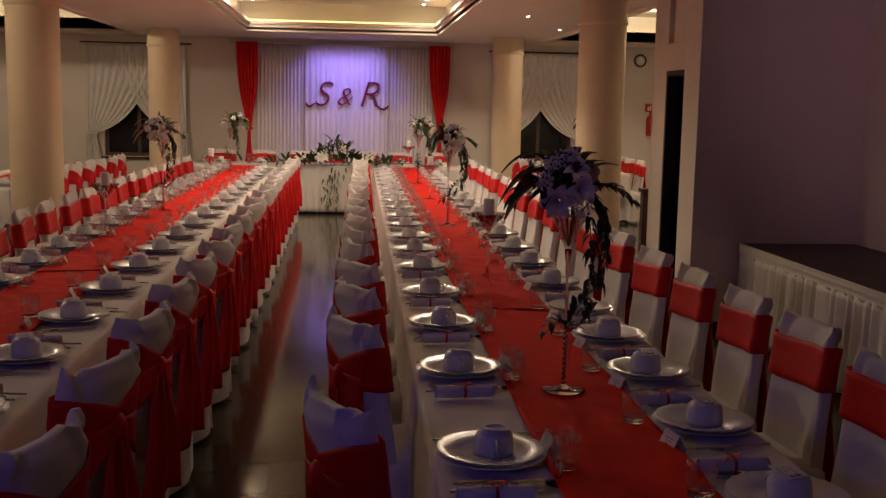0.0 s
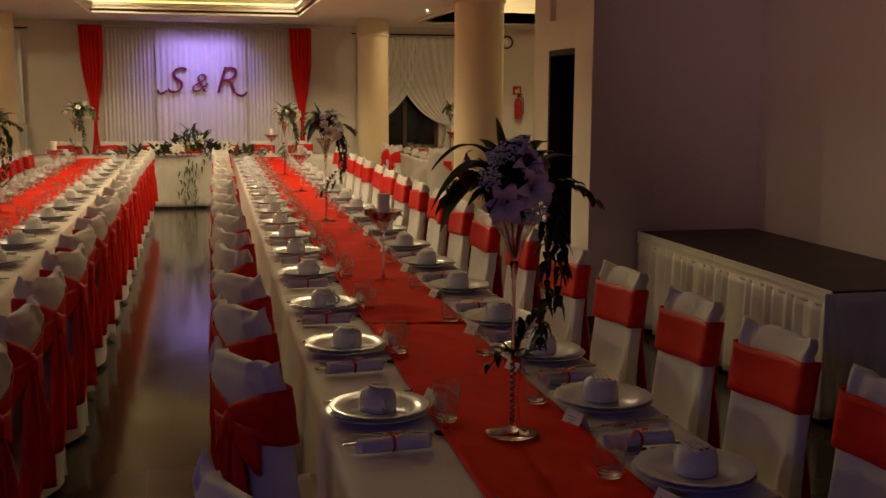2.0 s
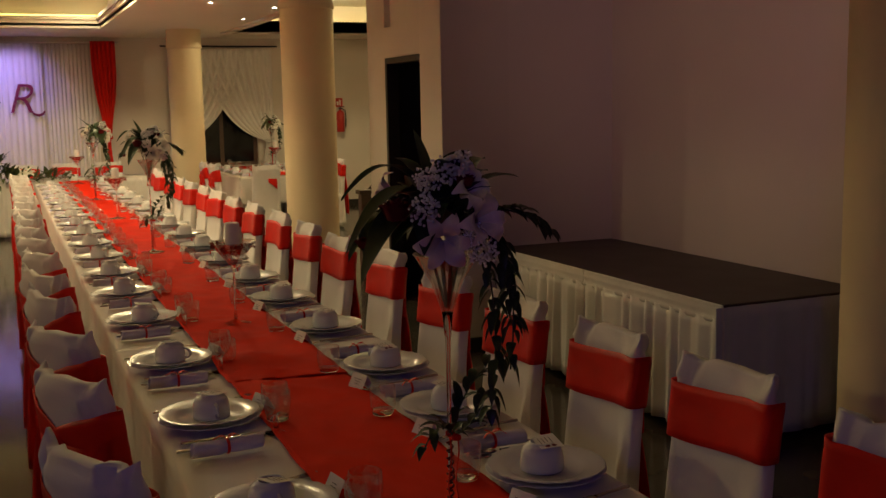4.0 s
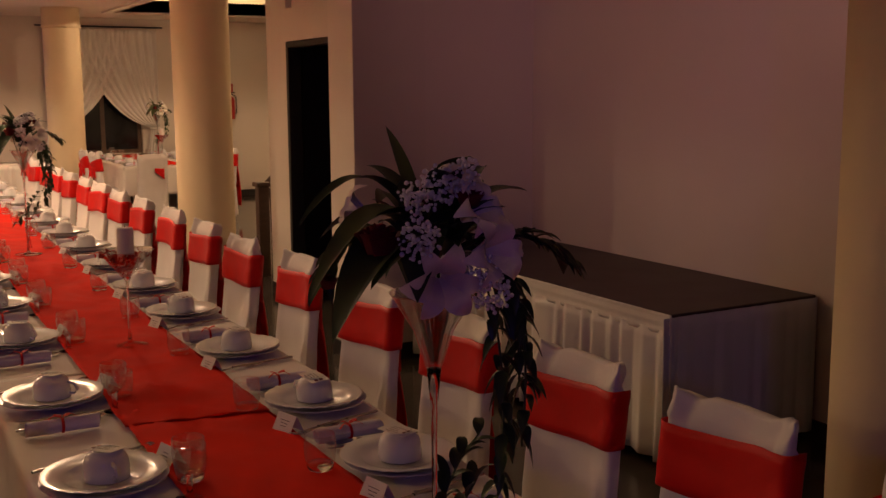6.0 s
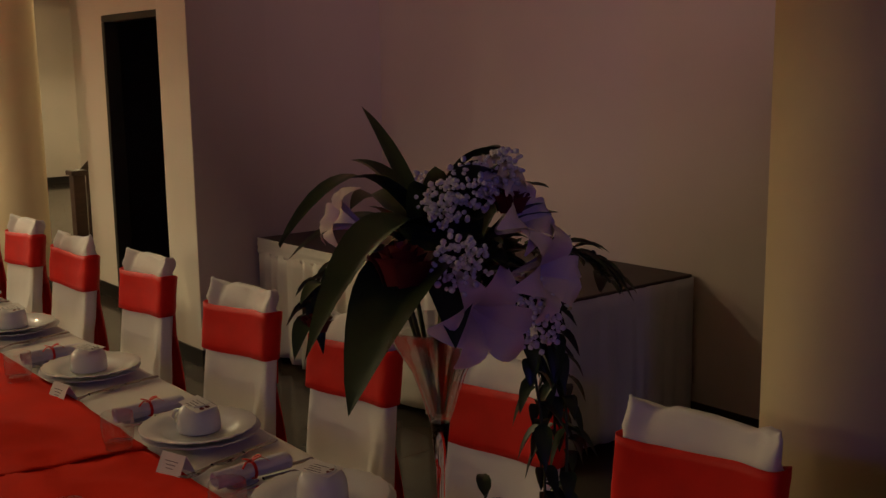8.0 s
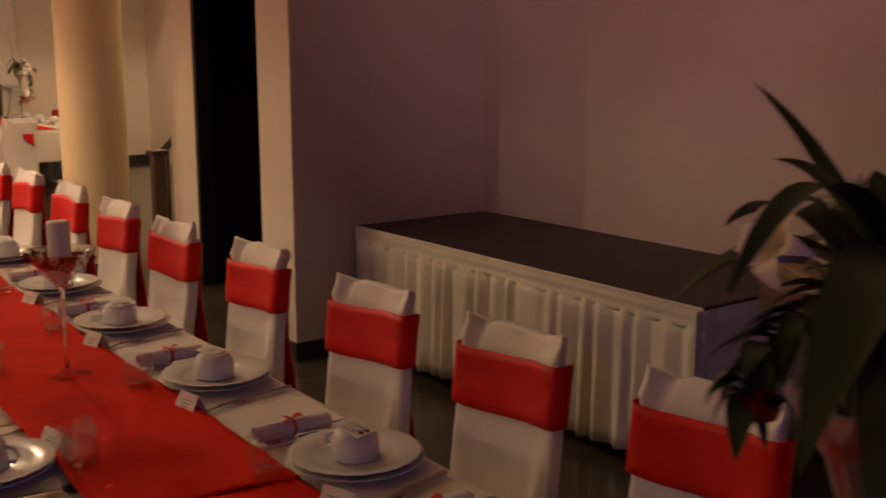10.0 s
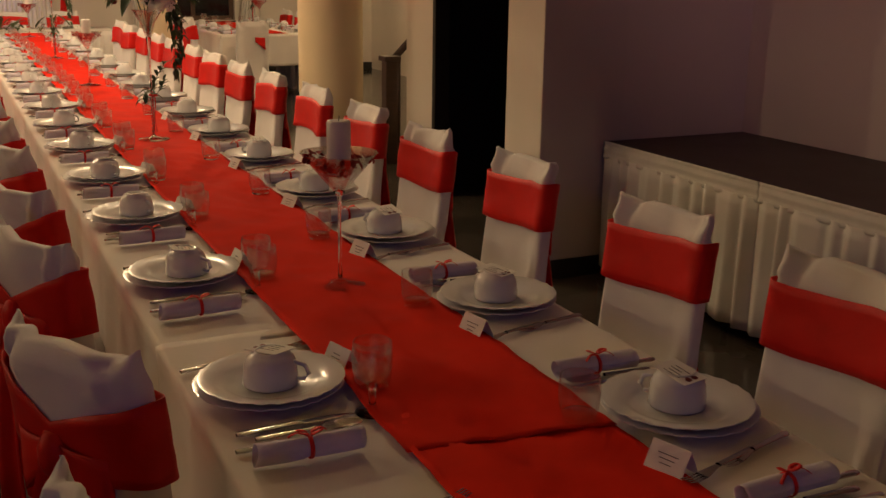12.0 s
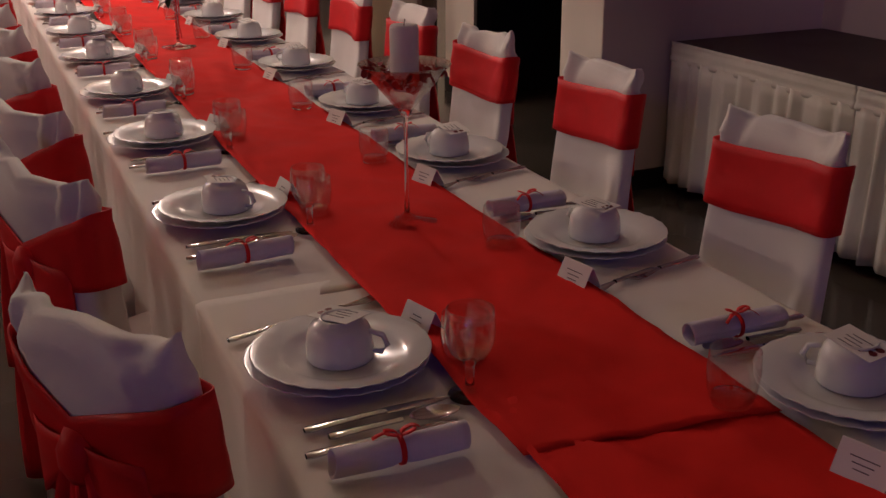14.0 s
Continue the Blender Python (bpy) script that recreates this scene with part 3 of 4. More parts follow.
    bmesh.ops.transform(bm, matrix=Matrix.Translation((-.135, 0, .735)), verts=bm.verts[:])
    knot = mesh_of("knot", bm, M["red"])
    loops = []
    for s in (-1, 1):
        def loop(u, v, s=s):
            a = 2 * math.pi * u
            r = math.sin(a) * .5 + .5
            return (-.140 - .013 * math.sin(a) + .02 * (1 - math.cos(a)) / 2, s * (.012 + .115 * (1 - math.cos(a)) / 2), .735 - .05 * (1 - math.cos(a)) / 2 + (v - .5) * (.05 + .085 * (1 - math.cos(a)) / 2))
        loops.append(mesh_of("bow_loop", thicken(grid(20, 6, loop, True), -.002), M["red"]))
    tails = []
    for s in (-1, 1):
        ln = .42 + .12 * r.random()

        def tail(u, v, s=s, ln=ln):
            w = .04 + .13 * v ** .7
            return (-.138 - .015 * math.sin(v * 3) - .012 * math.sin(u * 9 + s), s * (.015 + .075 * v) + (u - .5) * w, .725 - v * ln - .03 * u * v * s)
        tails.append(mesh_of("tail", thicken(grid(10, 14, tail), -.002), M["red"]))
    return cover, seat, sash, knot, loops, tails


CHAIRS = []
for seed in range(4):
    cover, seat, sash, knot, loops, tails = chair_meshes(seed * 5 + 2)
    e = thing("banquet_chair", "banquet chair in a white cover with a red satin sash", "chair", pose(0, 0, 0), group="covered chairs")
    part("back_cover", cover, None, e)
    part("seat_cover", seat, None, e)
    part("sash", sash, None, e, "red satin sash")
    part("knot", knot, None, e, "red knot")
    for q in loops:
        part("bow_loop", q, None, e, "red bow loop")
    for q in tails:
        part("tail", q, None, e, "hanging red sash tail")
    CHAIRS.append(e)
used_chairs = [False] * 4
rng = random.Random(5)


def chair(x, y, turn):
    k = rng.randrange(4)
    m = pose(x + rng.uniform(-.015, .015), y + rng.uniform(-.012, .012), 0, 0, 0, turn + rng.uniform(-3.5, 3.5))
    if not used_chairs[k]:
        used_chairs[k] = True
        CHAIRS[k].matrix_world = m
        return CHAIRS[k]
    return copy_thing(CHAIRS[k], m)


LY = [5.95, 6.74, 7.63, 8.40, 9.145, 9.945, 10.66, 11.33, 12.04, 12.72] + [13.4 + .69 * k for k in range(9)]
RY = [5.8, 6.4, 7.0, 7.604, 8.188, 8.744, 9.452, 10.156, 10.82, 11.55, 12.27] + [12.97 + .70 * k for k in range(10)]
AISLE = [5.80, 6.72, 7.75, 8.47, 9.13, 9.90, 10.55, 11.25, 11.96, 12.64] + [13.33 + .69 * k for k in range(9)]
WALLSIDE = [6.45, 7.08, 7.70, 8.29, 8.91, 9.54, 10.37, 11.07, 11.80, 12.58] + [13.35 + .71 * k for k in range(9)]
for y in AISLE:
    chair(on(ASKEW_R, -.60, y)[0] + (-.05 if y < 7 else (-.02 if y < 8 else 0)), y + .05, 26)
for y in WALLSIDE:
    chair(on(ASKEW_R, .88 if y < 8 else (.85 if y < 8.6 else .82), y)[0], y, 187 if y < 8 else 184)
LLY = [5.77 + .692 * k for k in range(20)]
LFY = [6.27 + .63 * k for k in range(21)]
for y in LLY:
    chair(*on(ASKEW_L, .635, y + .03), 162)
for y in LFY:
    chair(*on(ASKEW_L, -.66, y + .1), 2)

# ---- place settings ----
plate_profile = [(0, .004), (.05, .004), (.085, .005), (.092, .010), (.105, .013), (.138, .022), (.1405, .024), (.139, .0245), (.104, .0165), (.090, .0135), (.083, .0085), (.0, .0075)]


def plate_bm(k):
    bm = lathe([(r * k, z) for r, z in plate_profile], 48)
    for v in bm.verts:
        r = math.hypot(v.co.x, v.co.y)
        if r > .12 * k:
            v.co.z += .0011 * math.cos(math.atan2(v.co.y, v.co.x) * 24)
    bmesh.ops.recalc_face_normals(bm, faces=bm.faces[:])
    return bm


PLATE_LOW = mesh_of("charger_plate", plate_bm(1.03), M["china"])
PLATE_TOP = mesh_of("dinner_plate", plate_bm(1.0), M["china"])
CUP = mesh_of("bowl", lathe([(.0495, .001), (.051, 0), (.0525, .002), (.0522, .02), (.050, .040), (.046, .052), (.038, .060), (.031, .062), (.0295, .067), (.026, .0665), (.025, .063), (0, .062)], 32), M["china"])
HANDLE = mesh_of("handle", tube([(.050, 0, .014), (.066, 0, .012), (.075, 0, .024), (.068, 0, .040), (.046, 0, .046)], .0045, 8), M["china"])


def card_bm():
    bm = boxes((-.042, .042, -.028, .028, 0, .0012))
    return bm


CARD = mesh_of("card", card_bm(), M["paper"], False)
bm = bmesh.new()
for k in range(4):
    box(bm, -.024 + .004 * (k % 2), .016 - .006 * (k % 3), -.018 + .009 * k, -.0166 + .009 * k, .0013, .0018)
CARD_INK = mesh_of("print", bm, M["ink"], False)
bm = bmesh.new()
for a in (-.006, .006):
    lathe([(0, .0014), (.006, .0014), (.006, .0019), (0, .0019)], 12, bm, .030, a * 1.3)
    box(bm, .022, .029, a - .003, a + .003, .0014, .0019)
CARD_MARK = mesh_of("motif", bm, M["rose"], False)
bm = bmesh.new()
th = radians(62)
for s in (-1, 1):
    r = bmesh.ops.create_cube(bm, size=1, matrix=pose(s * .0125, 0, .0235, 0, s * 62, 0) @ Matrix.Diagonal((.052, .075, .0012, 1)))
TENT = mesh_of("name_card", bm, M["paper"], False)
bm = bmesh.new()
for k, w in enumerate((.040, .030, .022)):
    for s in (-1, 1):
        bmesh.ops.create_cube(bm, size=1, matrix=pose(s * .0125, 0, .0235, 0, s * 62, 0) @ Matrix.Translation((.002 + .008 * k - .010, 0, .001)) @ Matrix.Diagonal((.0016, w, .0006, 1)))
TENT_INK = mesh_of("print", bm, M["ink"], False)


def utensil(kind):
    bm = bmesh.new()
    L = {"knife": .22, "fork": .20, "spoon": .195, "teaspoon": .14}[kind]
    h = L * .55

    def bar(u, v):
        a = 2 * math.pi * u
        x = -L / 2 + h * v
        w = .0056 + .0038 * (1 - v) ** 2 + (.001 if v < .1 else 0)
        if v < .04:
            w *= .6
        return (x, w * math.cos(a), .004 + .0034 * math.sin(a) + .003 * v)
    grid(10, 12, bar, True, bm)
    if kind == "knife":
        grid(10, 10, lambda u, v: (-L / 2 + h + (L - h) * v, (.0095 * (1 - .75 * max(0, v - .7) / .3)) * math.cos(2 * math.pi * u) - .002 * v, .007 + .0010 * math.sin(2 * math.pi * u)), True, bm)
    elif kind == "fork":
        grid(10, 6, lambda u, v: (-L / 2 + h + (L - h) * .5 * v, (.0045 + .008 * v) * math.cos(2 * math.pi * u), .007 - .004 * v + .0012 * math.sin(2 * math.pi * u)), True, bm)
        for t in (-.0095, -.0032, .0032, .0095):
            tube([(-L / 2 + h + (L - h) * .5, t, .003), (-L / 2 + h + (L - h) * .75, t, .003), (L / 2, t, .008)], [.0019, .0018, .0010], 6, bm)
    else:
        n = L - h
        w = .019 if kind == "spoon" else .014
        grid(16, 9, lambda u, v: (-L / 2 + h + n * .12 + (n * .88) * (.5 - .5 * math.cos(math.pi * v)) , w * math.sin(math.pi * v) * (u - .5) * 2, .008 - .008 * math.sin(math.pi * v) * (1 - (2 * u - 1) ** 2)), bm=bm)
    bmesh.ops.recalc_face_normals(bm, faces=bm.faces[:])
    return mesh_of(kind, bm, M["steel"])


UT = {k: utensil(k) for k in ("knife", "fork", "spoon", "teaspoon")}


def roll_bm():
    def f(u, v):
        a = u * 2 * math.pi * 2.2
        r = .020 - .0035 * u + .0012 * math.sin(a * 3 + v * 4) - .004 * math.exp(-((v - .5) / .05) ** 2)
        return ((v - .5) * .185 + .003 * math.sin(a), r * math.cos(a), .021 + r * math.sin(a))
    return thicken(grid(52, 17, f), .0008)


ROLL = mesh_of("napkin_roll", roll_bm(), M["napkin"])
bm = lathe([(.0185, -.004), (.0205, -.003), (.0205, .003), (.0185, .004)], 24)
bmesh.ops.transform(bm, matrix=pose(0, 0, .021, 0, 90, 0), verts=bm.verts[:])
RIBBON = mesh_of("ribbon", bm, M["red"])
bm = bmesh.new()
for s in (-1, 1):
    grid(16, 3, lambda u, v: (s * (.002 + .020 * (1 - math.cos(2 * math.pi * u)) / 2), (v - .5) * .008 + .006 * math.sin(2 * math.pi * u), .043 + .008 * abs(math.sin(math.pi * u))), True, bm)
    grid(3, 6, lambda u, v: (s * (.003 + .032 * v), .004 * s + .015 * v + (u - .5) * .007, .043 - .006 * v + .008 * math.sin(v * 3)), bm=bm)
BOW = mesh_of("bow", thicken(bm, .0008), M["red"])
TUMBLER = mesh_of("tumbler", lathe([(.0322, .013), (.0365, .03), (.0385, .055), (.0372, .075), (.0365, .086), (.0355, .0868), (.0352, .086)], 32), M["glass"])
GOBLET = mesh_of("goblet", lathe([(.010, .057), (.020, .063), (.030, .073), (.036, .09), (.0375, .112), (.0360, .130), (.0345, .14), (.0336, .1406), (.0334, .14)], 32), M["glass"])


TUMBLER_FOOT = mesh_of("foot", lathe([(0, .0), (.027, .0), (.0305, .004), (.0318, .012), (.029, .0155), (0, .013)], 28), M["solid"])
GOBLET_FOOT = mesh_of("foot", lathe([(0, .0), (.031, .0), (.0325, .0025), (.014, .007), (.0075, .014), (.0065, .03), (.0075, .05), (.011, .056), (0, .058)], 28), M["solid"])
MARTINI_FOOT = mesh_of("stem", lathe([(0, 0), (.064, 0), (.066, .002), (.064, .0045), (.02, .010), (.006, .022), (.0042, .06), (.0042, .20), (.006, .228), (.015, .243), (.008, .2455), (0, .2455)], 32), M["solid"])
VASE_FOOT = mesh_of("stem", lathe([(0, 0), (.068, 0), (.070, .002), (.068, .005), (.018, .011), (.006, .022), (.0045, .06), (.0045, .34), (.0055, .40), (.0115, .458), (.006, .460), (0, .460)], 32), M["solid"])
for me in (TUMBLER_FOOT, GOBLET_FOOT, MARTINI_FOOT, VASE_FOOT):
    fb = bmesh.new()
    fb.from_mesh(me)
    bmesh.ops.remove_doubles(fb, verts=fb.verts[:], dist=1e-5)
    bmesh.ops.recalc_face_normals(fb, faces=fb.faces[:])
    fb.to_mesh(me)
    fb.free()


def drinking_glass(name, wall, foot, m, label, category, group):
    g = thing(name, label, category, m, group=group)
    part("bowl", wall, None, g)
    part("foot", foot, None, g, "thick clear glass foot")


def flat(name, mesh, m, label, category, group):
    ob = new(name, mesh)
    ob.matrix_world = m
    return tagged(ob, label, category, group)


def setting(x, y, turn, near=True):
    z = TOP + .009
    B = pose(x, y, z, 0, 0, turn)
    j = lambda a: rng.uniform(-a, a)
    flat("charger_plate", PLATE_LOW, B @ pose(-.006 + j(.006), j(.006), 0), "large white china under plate on the tablecloth", "plate", "under plates")
    flat("dinner_plate", PLATE_TOP, B @ pose(j(.005), j(.005), .0125, 0, 0, j(180)), "white china dinner plate on an under plate", "plate", "dinner plates")
    c = thing("soup_cup", "white china soup cup with a handle, on a plate", "cup", B @ pose(j(.006), j(.006), .0215, 0, 0, -60 + j(35)), group="soup cups")
    part("bowl", CUP, None, c)
    part("handle", HANDLE, None, c)
    k = thing("menu_card", "small printed white card lying on a soup cup", "card", B @ pose(j(.006), j(.006), .087, j(3) + 4, 6 + j(3), 100 + j(22)), group="menu cards")
    part("card", CARD, None, k)
    part("print", CARD_INK, None, k, "dark lines of print")
    part("motif", CARD_MARK, None, k, "dark red motif")
    left = turn < 90
    n = thing("name_card", "folded white name card standing on the table", "card", B @ pose(*((.165, .065) if left else (.145, .175)), 0, 0, 0, 12 + j(8)), group="name cards")
    part("card", TENT, None, n)
    part("print", TENT_INK, None, n, "dark lines of print")
    flat("knife", UT["knife"], B @ pose(-.005 + j(.006), -.172, .001, 0, 0, j(3)), "polished steel table knife beside a plate", "knife", "knives")
    flat("spoon", UT["spoon"], B @ pose(.012 + j(.006), -.205, .001, 0, 0, j(3)), "polished steel soup spoon beside a plate", "spoon", "spoons")
    flat("dessert_knife", UT["knife"], B @ pose(-.02 + j(.006), -.238, .001, 0, 0, j(3)), "polished steel second knife beside a plate", "knife", "knives")
    flat("fork", UT["fork"], B @ pose(.065 + j(.01), .200, .001, 0, 0, 15 + j(4)), "polished steel table fork beside a plate", "fork", "forks")
    flat("dessert_fork", UT["fork"], B @ pose(-.035 + j(.01), .178, .001, 0, 0, 13 + j(4)), "polished steel small fork beside a plate", "fork", "forks")
    r = thing("napkin", "rolled pale lilac paper napkin tied with red ribbon", "napkin", B @ pose((-.02 if left else .03) + j(.012), (-.295 if left else -.235) + j(.006), .001, 0, 0, j(5)), group="rolled napkins")
    part("roll", ROLL, None, r)
    part("ribbon", RIBBON, None, r, "thin red ribbon")
    part("bow", BOW, None, r, "small red bow")
    drinking_glass("tumbler", TUMBLER, TUMBLER_FOOT, B @ pose((.175 if left else .19) + j(.008), (-.09 if left else -.045) + j(.008), .008), "clear glass water tumbler", "glass", "tumblers")
    if left:
        drinking_glass("goblet", GOBLET, GOBLET_FOOT, B @ pose(.145 + j(.008), -.18 + j(.008), .002), "clear short stemmed wine glass", "glass", "wine glasses")


for y in LY:
    setting(*on(ASKEW_R, -.324, y), 0)
for y in RY:
    setting(*on(ASKEW_R, .324, y), 180)
for y in LLY:
    setting(*on(ASKEW_L, .305, y), 180)
for y in LFY:
    setting(*on(ASKEW_L, -.305, y), 0)

# ---- candle glasses ----
martini = [(.0155, .2445), (.05, .285), (.0945, .338), (.096, .339), (.0955, .3405), (.048, .289), (.014, .25), (0, .248)]
MARTINI = mesh_of("bowl_glass", lathe(martini, 36), M["glass"])
CANDLE = mesh_of("candle", lathe([(0, 0), (.029, 0), (.0295, .003), (.0295, .125), (.027, .131), (.02, .132), (.008, .128), (0, .127)], 28), M["wax"])
WICK = mesh_of("wick", tube([(0, 0, .126), (.001, 0, .136), (.003, 0, .143)], .0011, 6), M["ink"])


def petal_bed(seed):
    bm = bmesh.new()
    r = random.Random(seed)
    for _ in range(150):
        a, q = r.uniform(0, 6.28), r.uniform(.03, .086)
        z = .262 + q * .62 + r.uniform(0, .016)
        m = pose(q * math.cos(a), q * math.sin(a), z, r.uniform(-60, 60), r.uniform(-60, 60), r.uniform(0, 360))
        vs = [bm.verts.new(m @ Vector(p)) for p in ((-.009, 0, 0), (-.003, -.008, .003), (.007, -.006, .002), (.010, 0, -.002), (.007, .006, .002), (-.003, .008, .003))]
        bm.faces.new(vs)
    return bm


BED = mesh_of("petals", petal_bed(2), M["petal_red"])


FOOT_RIM = mesh_of("foot_rim", lathe([(.050, .0045), (.0565, .0040), (.0600, .0022), (.0590, .0006), (.050, .0006), (.050, .0045)], 36), M["glass"])


def candle_glass(x, y):
    m = pose(x, y, TOP + .0205)
    e = thing("cocktail_glass", "tall clear cocktail glass used as a candle holder", "glass", m, group="candle holders")
    part("bowl_glass", MARTINI, None, e)
    part("stem", MARTINI_FOOT, None, e, "solid clear glass stem and foot")
    part("foot_rim", FOOT_RIM, None, e, "bright rolled rim of the glass foot")
    tagged(flat("rose_petals", BED, m @ pose(0, 0, .004), "dark red petals heaped in a tall glass", "petals", "petals in glasses"), kind="stuff")
    c = thing("pillar_candle", "white unlit pillar candle in a tall glass", "candle", m @ pose(0, 0, .287), group="pillar candles")
    part("body", CANDLE, None, c)
    part("wick", WICK, None, c, "black wick")


for y in (9.715, 14.5, 19.3):
    candle_glass(*on(ASKEW_R, .02, y))
for y in (6.4, 11.45, 15.6):
    candle_glass(*on(ASKEW_L, -.2 if y < 12 else 0, y))

# ---- flower vases ----
VASE = mesh_of("vase_glass", lathe([(.012, .4595), (.032, .52), (.066, .575), (.068, .577), (.0665, .578), (.030, .524), (.010, .466), (0, .463)], 32), M["glass"])


def leaf(bm, base, tip, width, droop, fold=.25, n=9):
    base, tip = Vector(base), Vector(tip)
    d = tip - base
    side = d.cross(Vector((0, 0, 1)))
    side = (side if side.length > 1e-4 else Vector((1, 0, 0))).normalized()
    up = side.cross(d).normalized()
    rows = []
    for i in range(n):
        t = i / (n - 1)
        c = base + d * t + Vector((0, 0, 1)) * droop * (4 * t * (1 - t))
        w = width * (math.sin(math.pi * min(1, t ** .75 * .97 + .03))) ** .8
        rows.append((bm.verts.new(c - side * w / 2 + up * w * fold), bm.verts.new(c), bm.verts.new(c + side * w / 2 + up * w * fold)))
    for a, b in zip(rows, rows[1:]):
        bm.faces.new((a[0], a[1], b[1], b[0]))
        bm.faces.new((a[1], a[2], b[2], b[1]))


def lily_bm(bm, c, aim, r, open_=.75):
    aim = Vector(aim).normalized()
    q = aim.to_track_quat("Z", "Y")
    for k in range(6):
        a = k * math.pi / 3 + (.15 if k % 2 else 0)
        w = r * (.52 if k % 2 else .40)
        rows = []
        for i in range(9):
            t = i / 8
            out = r * (.05 + .95 * t ** 1.4 * open_ * 1.25)
            hgt = r * (.95 * math.sin(t * 1.9) - .35 * t ** 3)
            ww = w * math.sin(math.pi * min(1, t * .94 + .04)) ** .8
            for s in (-1, 0, 1):
                p = Vector((math.cos(a) * out - math.sin(a) * ww / 2 * s, math.sin(a) * out + math.cos(a) * ww / 2 * s, hgt + .14 * ww * abs(s)))
                rows.append(bm.verts.new(Vector(c) + q @ p))
        for i in range(8):
            for s in (0, 1):
                bm.faces.new((rows[3 * i + s], rows[3 * i + s + 1], rows[3 * i + s + 4], rows[3 * i + s + 3]))


def rose_bm(bm, c, r, seed):
    rr = random.Random(seed)
    for k in range(16):
        a = k * 2.4
        q = r * (.15 + .85 * k / 15)
        rows = []
        for i in range(5):
            t = i / 4
            for s in range(5):
                b = a + (s - 2) * .36
                rad = q * (.55 + .45 * t)
                rows.append(bm.verts.new(Vector(c) + Vector((math.cos(b) * rad, math.sin(b) * rad, r * (-.5 + 1.1 * math.sin(t * 1.5) * (1.05 - .4 * k / 15)) - .03 * r * abs(s - 2)))))
        for i in range(4):
            for s in range(4):
                bm.faces.new((rows[5 * i + s], rows[5 * i + s + 1], rows[5 * i + s + 6], rows[5 * i + s + 5]))


def gyp_bm(bm, c, r, count, rr, size=.0055):
    for _ in range(count):
        d = Vector((rr.gauss(0, 1), rr.gauss(0, 1), rr.gauss(0, .8))).normalized() * r * rr.uniform(.55, 1.0)
        m = Matrix.Translation(Vector(c) + d) @ Euler((rr.uniform(0, 3), rr.uniform(0, 3), 0)).to_matrix().to_4x4()
        bmesh.ops.create_icosphere(bm, subdivisions=1, radius=size * rr.uniform(.7, 1.25), matrix=m)


def sprig(bm, pts, size, rr, every=1):
    """Leaves in pairs along a branch."""
    for i in range(1, len(pts)):
        p, q = Vector(pts[i - 1]), Vector(pts[i])
        d = (q - p)
        for s in (-1, 1):
            side = d.cross(Vector((rr.uniform(-.4, .4), rr.uniform(-.4, .4), 1))).normalized() * s
            b = p + d * rr.random()
            t = b + (d.normalized() * .75 + side * rr.uniform(.4, .8) + Vector((0, 0, rr.uniform(-.4, .1)))).normalized() * size * rr.uniform(.75, 1.25)
            leaf(bm, b, t, size * .44, .008, .18, 6)


def curve_pts(a, b, c, n):
    a, b, c = Vector(a), Vector(b), Vector(c)
    return [a * (1 - t) ** 2 + b * 2 * t * (1 - t) + c * t * t for t in (i / (n - 1) for i in range(n))]


